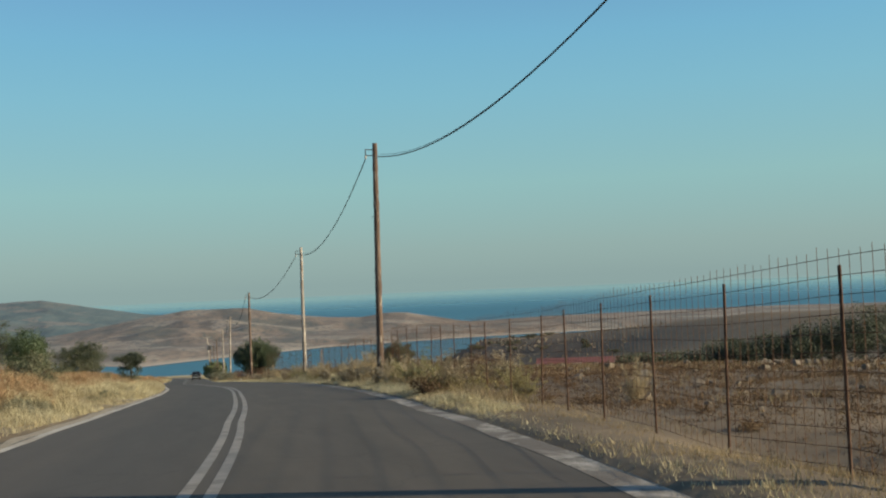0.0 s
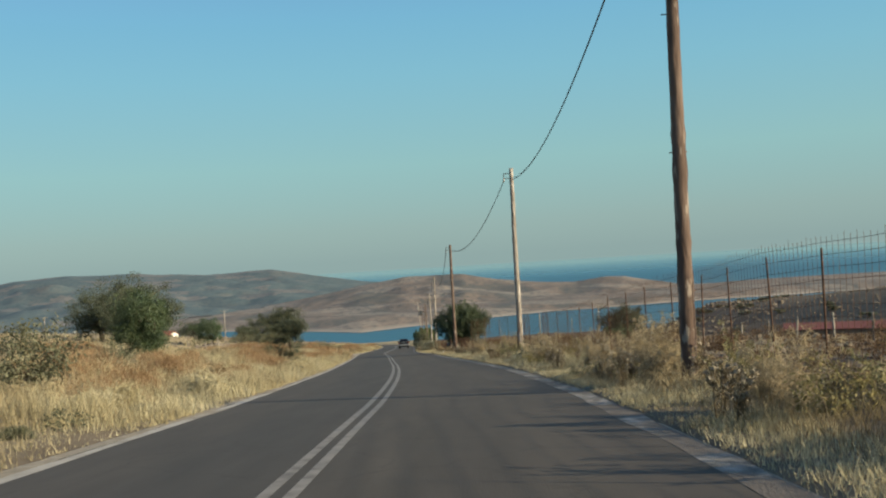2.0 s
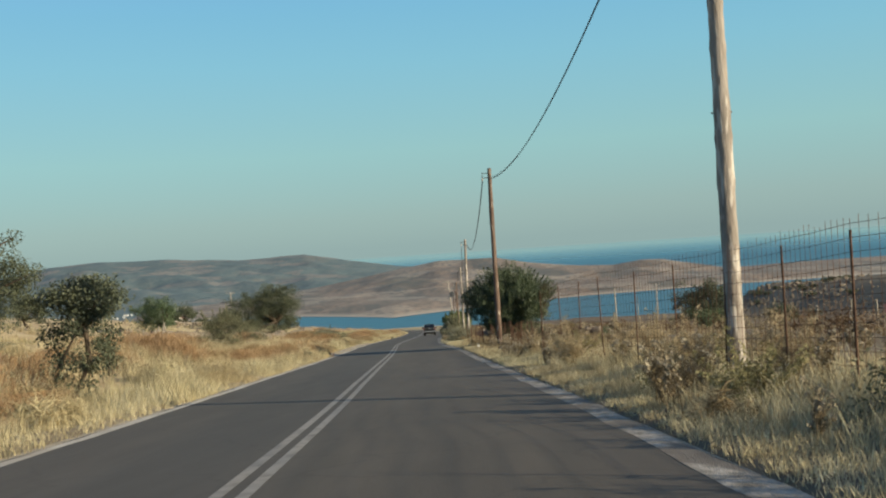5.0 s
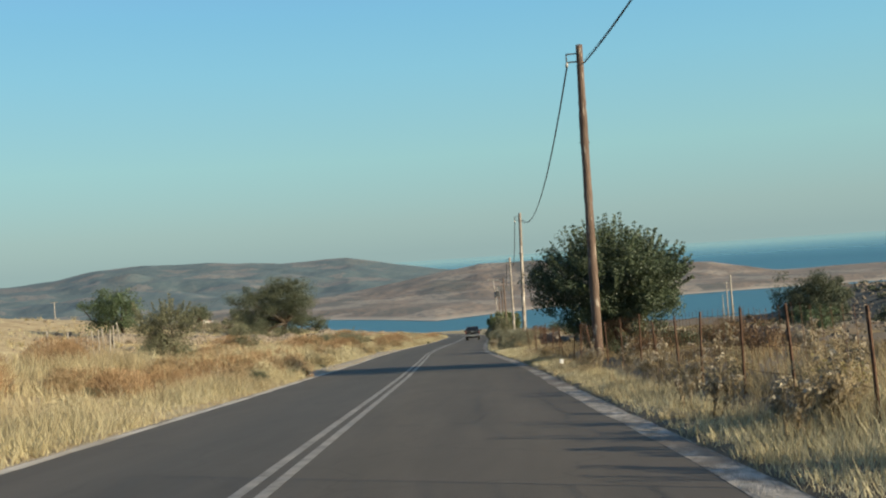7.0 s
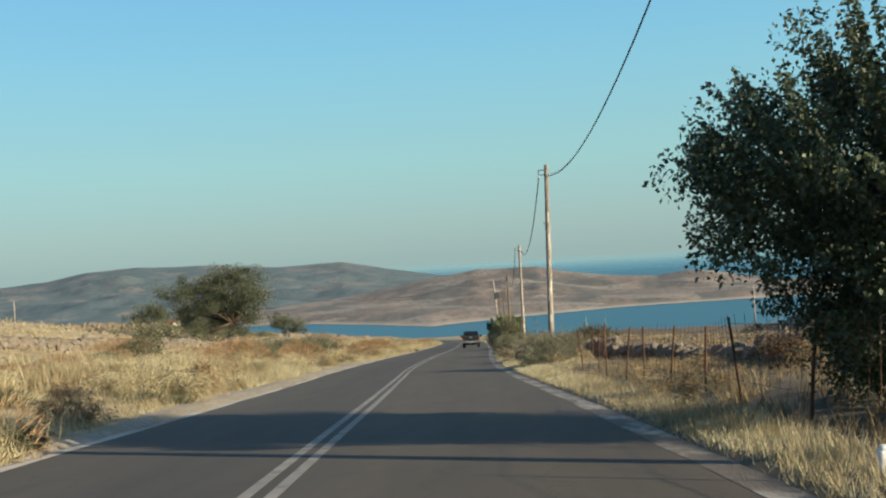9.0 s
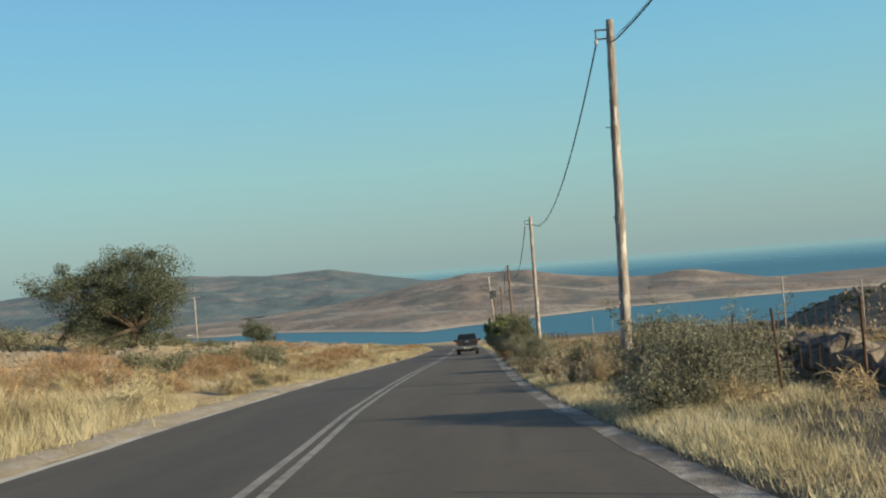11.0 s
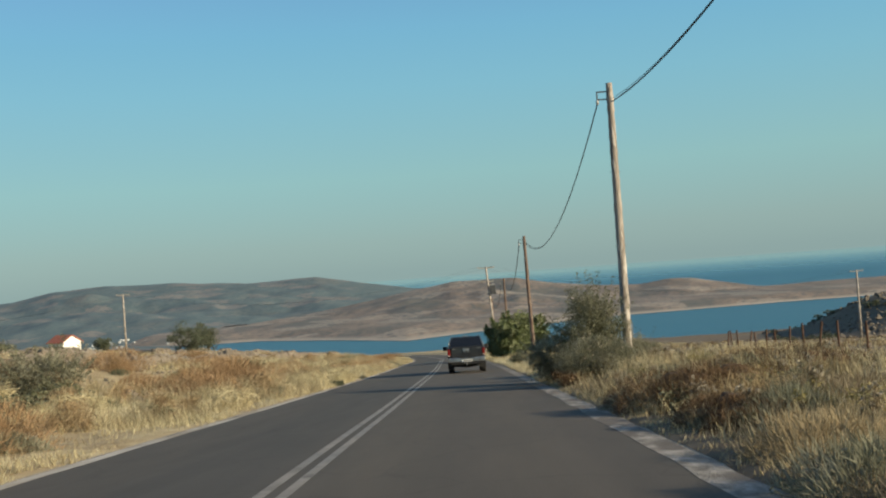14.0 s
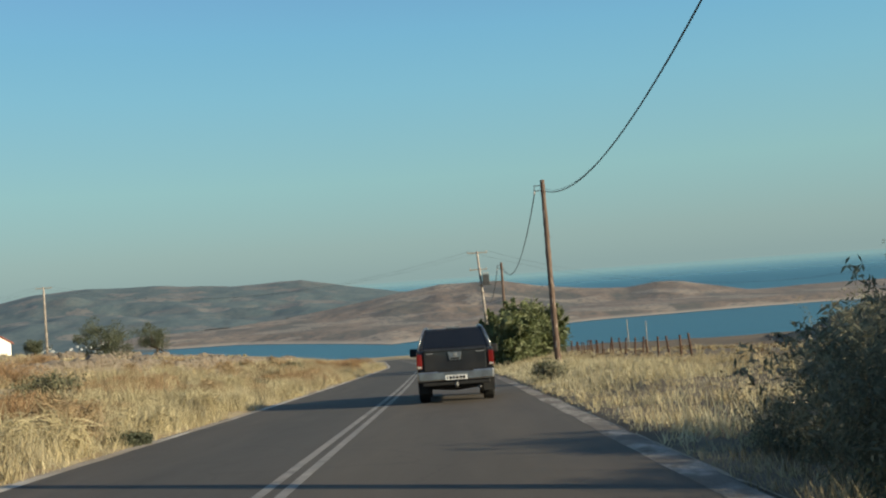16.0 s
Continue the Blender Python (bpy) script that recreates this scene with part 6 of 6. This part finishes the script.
def stone_wall(label, line, height, near, seed, rows=4, size=0.30, slack=1.0):
    """A dry-stone wall along (offset, y); the stretch `near` (y from, to) of single stones, the rest joined."""
    rs = np.random.RandomState(seed)
    line = np.array(line, float)
    x0, y0, z0 = spot(line[0, 0], line[0, 1])
    ob = thing("dry_stone_wall", label, "stone wall", (x0, y0, z0))
    P, S, made = [], [], 0
    for y in np.arange(line[0, 1], line[-1, 1], size * 0.82):
        u = np.interp(y, line[:, 1], line[:, 0])
        n = max(1, int(round(rows * (0.75 + 0.7 * ripple(u, y * 3.0, 14)) * slack)))
        for k in range(n):
            for side in (-0.5, 0.5):
                x, yy, z = spot(u + side * size * 1.1 * (1 - k / (rows + 2)) + rs.randn() * 0.05, y + rs.randn() * 0.06)
                c = (x - x0, yy - y0, z - z0 + size * (0.25 + 0.62 * k))
                s = size * (0.75 + 0.6 * rs.rand())
                if near[0] < y < near[1] and made < 300:
                    st = new("stone", STONES[rs.randint(6)])
                    st.parent = ob
                    st.matrix_basis = Matrix.LocRotScale(c, Euler(rs.randn(3) * 0.5), (s * 1.25, s * 1.1, s * 0.85))
                    made += 1
                else:
                    P.append(c)
                    S.append(s)
    link_part("stones", stones_joined("stones", np.array(P), S, rs), ob, "grey lichened field stones", "stuff")
    return ob


stone_wall("tumbled grey dry-stone wall across the dry field", [(-24, 148), (-19, 165), (-17.5, 185), (-18.5, 215), (-17.5, 245), (-16.5, 275), (-15.5, 310)], 0.9, (236, 262), 31, 3, 0.38)
stone_wall("low ruined dry-stone wall behind the fence", [(8.4, 112), (7.6, 130), (6.4, 146), (5.4, 154), (5.0, 158)], 0.9, (142, 158), 32, 3, 0.33)
stone_wall("low rubble wall far across the dry field", [(-46, 240), (-38, 300), (-27, 345)], 0.8, (0, 0), 33, 2, 0.5)
stone_wall("low grey dry-stone wall beyond the large oak", [(-54, 205), (-43, 213), (-31, 223)], 0.9, (0, 0), 35, 4, 0.42)
rs = np.random.RandomState(34)
P, S = [], []
for k in range(2200):
    u, y = 6 + 95 * rs.rand() ** 1.5, 14 + 230 * rs.rand()
    P.append(spot(u, y, 0.02))
    S.append(0.09 + 0.22 * rs.rand() ** 3 + 0.0012 * u)
heaps = np.column_stack([10 + 75 * rs.rand(110) ** 1.3, 16 + 175 * rs.rand(110)])
for k in range(2600):
    u, y = heaps[rs.randint(110)] + rs.randn(2) * np.array([1.3, 2.4])
    P.append(spot(max(u, 8), y, 0.05))
    S.append(0.07 + 0.20 * rs.rand() ** 2 + 0.004 * max(u - 12, 0))
for k in range(900):
    P.append(spot(-9 - 26 * rs.rand(), 140 + 170 * rs.rand(), 0.02))
    S.append(0.10 + 0.3 * rs.rand() ** 3)
for k in range(2200):
    b, d = radians(13.5 + 12 * rs.rand()), 300 + 340 * rs.rand()
    if k < 700:
        b, d = radians(16 + 20 * rs.rand()), 150 + 200 * rs.rand()
    yy = 150 + d * math.cos(b)
    P.append(spot(-3 + d * math.sin(b) - float(road_x(yy)), yy, 0.05))
    S.append(0.4 + (0.5 if k < 700 else 1.3) * rs.rand() ** 2)
tagged(new("field_stones", stones_joined("field_stones", np.array(P), S, rs)), "scattered grey rubble stones in the fields", "stones", kind="stuff")
for k, (u, y, s) in enumerate([(-22.4, 272.5, 1.0), (-19.5, 284, 0.8), (-13, 160, 0.7), (-20.5, 232, 0.9), (-24, 258, 0.8)]):
    ob = new("boulder", STONES[k % 6])
    ob.matrix_basis = Matrix.LocRotScale(spot(u, y, 0.15 * s), Euler((0.3 * k, 0.2, k)), (s * 1.3, s, s * 0.8))
    tagged(ob, "pale grey boulder lying in dry grass", "boulder", "boulders in the field")

# marker stone by the fig tree
mk = thing("marker_post", "short white-painted marker post on the verge", "post", spot(3.0, 115.8))
part("shaft", box(-0.055, 0.055, -0.055, 0.055, -0.1, 0.2, 0.015), M["white_paint"], mk)
part("cap", box(-0.04, 0.04, -0.04, 0.04, 0.2, 0.235, 0.015), M["white_paint"], mk)


# ---- shoulder, grass ----
def shoulder(u0, u1, y0, y1, up):
    ys = np.arange(y0, y1, 1.0)
    r = np.random.RandomState(3)
    ends = np.minimum(1, np.minimum(ys - y0, y1 - ys) / 12)
    far = u0 * ends + u1 * (1 - ends) + r.randn(len(ys)) * 0.12 * ends
    V = []
    for s in np.linspace(0, 1, 5):
        uu = far * (1 - s) + u1 * s
        x = road_x(ys) + uu
        V.append(np.stack([x, ys, np.maximum(ground_z(x, ys), road_z(ys) - 0.07) + up], 1))
    V = np.stack(V, 1)
    n, k = V.shape[:2]
    i, j = np.meshgrid(np.arange(n - 1), np.arange(k - 1), indexing="ij")
    F = np.stack([i * k + j, i * k + j + 1, (i + 1) * k + j + 1, (i + 1) * k + j], -1).reshape(-1, 4)
    return tagged(new("road_shoulder", mesh_np("road_shoulder", V.reshape(-1, 3), F, M["gravel"], True)), "pale gravel shoulder along the road", "gravel", kind="structure")


shoulder(-6.15, -5.13, 118, 180, 0.03)


def grass(name, label, boxes, material, seed):
    """Bent blades; boxes: rows of (u from, u to, y from, y to, blades, lowest, highest, width)."""
    rs = np.random.RandomState(seed)
    V = []
    for u0, u1, y0, y1, n, h0, h1, w in boxes:
        n, w = int(n * 0.57), w * 1.6
        swing = 1.5 if u0 < 0 or u0 > 6 else 0.7
        tuft = max(1, n // 13)
        tu, ty2 = u0 + (u1 - u0) * rs.rand(tuft), y0 + (y1 - y0) * rs.rand(tuft)
        k = rs.randint(tuft, size=n)
        u, y = tu[k] + rs.randn(n) * 0.075, ty2[k] + rs.randn(n) * 0.075
        x = road_x(y) + u
        patch = ripple(x, y, 2.3) + 0.7 * ripple(x + 9, y, 5.5)
        keep = (rs.rand(n) < (0.62 + 0.8 * patch if u0 < 0 or u0 > 6 else 0.72 + 0.35 * patch)) & ((u < U_LEFT - 0.05) | (u > U_RIGHT + 0.05))
        bare = (u < U_LEFT) & (u > -6.05) & (y > 121) & (y < 176)
        keep &= (u < left_edge(y) - 0.05) | (u > 0)
        keep &= ~(bare & (rs.rand(n) < 0.975))
        x, y, u, patch = x[keep], y[keep], u[keep], patch[keep]
        n = len(x)
        edge = np.minimum(1, 0.5 + np.maximum(U_LEFT - u, u - U_RIGHT) / 1.6)
        h = (h0 + (h1 - h0) * np.clip(0.5 + swing * patch + 0.25 * rs.randn(n), 0.05, 1.2)) * edge
        z = ground_z(x, y) - 0.03
        a = rs.rand(n) * 6.283
        ln = h * (0.25 + 0.75 * rs.rand(n))
        base = np.stack([x, y, z], 1)
        side = np.stack([np.cos(a + 1.57), np.sin(a + 1.57), 0 * a], 1) * (w * (0.6 + 0.8 * rs.rand(n)))[:, None]
        tip = base + np.stack([np.cos(a) * ln, np.sin(a) * ln, h], 1)
        V.append(np.stack([base - side, base + side, tip], 1))
    V = np.vstack(V)
    F = np.arange(len(V) * 3).reshape(-1, 3)
    return tagged(new(name, mesh_np(name, V.reshape(-1, 3), F, M[material])), label, "grass", kind="stuff")


grass("dry_grass", "tall golden dry grass on the verge and field", [(-8.5, -5.2, -4, 130, 240000, 0.05, 0.56, 0.0045), (-8.5, -5.2, 130, 158, 31000, 0.06, 0.56, 0.0055), (-8.5, -5.2, 158, 194, 44000, 0.05, 0.34, 0.0045), (-8.5, -5.2, 194, 300, 118000, 0.06, 0.64, 0.0055), (-14, -8.5, 8, 158, 118000, 0.10, 0.80, 0.008), (-14, -8.5, 158, 200, 36000, 0.06, 0.42, 0.006), (-14, -8.5, 200, 300, 79000, 0.10, 0.80, 0.008),
      (-32, -14, 20, 330, 140000, 0.08, 0.40, 0.014), (-80, -32, 120, 420, 40000, 0.15, 0.5, 0.035), (2.3, 3.3, 94, 165, 75000, 0.04, 0.25, 0.0042), (2.5, 4.9, 140, 160, 20000, 0.05, 0.24, 0.0042), (2.8, 8.5, 162, 200, 60000, 0.08, 0.5, 0.0055), (2.3, 2.9, 160, 206, 26000, 0.04, 0.22, 0.0042),
      (2.3, 9.0, 206, 310, 130000, 0.06, 0.36, 0.007), (2.3, 3.4, 16, 94, 130000, 0.04, 0.24, 0.0036), (2.3, 2.9, -4, 16, 9000, 0.03, 0.18, 0.0045), (3.2, 6.0, 40, 94, 34000, 0.08, 0.42, 0.0032), (9, 40, 200, 330, 30000, 0.1, 0.35, 0.02)], "grass", 51)
grass("dry_weeds", "brown and grey-green dry weeds along the fence", [(2.7, 5.0, 2, 20, 26000, 0.03, 0.16, 0.0028), (3.0, 5.0, 20, 50, 26000, 0.06, 0.42, 0.0034), (3.4, 6.5, 50, 100, 26000, 0.08, 0.40, 0.0034), (6.5, 22, 8, 30, 3600, 0.05, 0.18, 0.008), (6.5, 22, 30, 130, 49000, 0.05, 0.22, 0.012), (2.9, 7.5, 94, 140, 46000, 0.05, 0.28, 0.005), (5.2, 8.5, 140, 166, 18000, 0.05, 0.28, 0.005),
      (2.6, 9.5, 166, 206, 60000, 0.05, 0.36, 0.005), (9.5, 30, 130, 240, 50000, 0.08, 0.3, 0.014), (-13, -6.5, 5, 300, 75000, 0.10, 0.55, 0.007), (22, 90, 60, 330, 30000, 0.1, 0.3, 0.04)], "weed", 52)
grass("verge_grass", "short pale straw-coloured grass along the road edges", [(-6.7, -5.2, -4, 130, 110000, 0.04, 0.24, 0.0036), (-6.7, -5.2, 130, 300, 120000, 0.04, 0.26, 0.0042), (-10.5, -6.7, 192, 280, 66000, 0.10, 0.55, 0.0055), (2.35, 3.5, 26, 160, 90000, 0.04, 0.24, 0.0036), (3.3, 5.2, 38, 96, 60000, 0.08, 0.42, 0.0036), (2.35, 5.2, 144, 160, 52000, 0.04, 0.24, 0.0040), (2.35, 6.5, 206, 300, 70000, 0.05, 0.36, 0.006)], "grass_pale", 53)
grass("thorny_litter", "low dark brown thorny growth over the stony field", [(4.8, 14, 6, 44, 120000, 0.03, 0.15, 0.0045), (14, 46, 14, 90, 90000, 0.04, 0.2, 0.011)], "leaf_dry", 54)
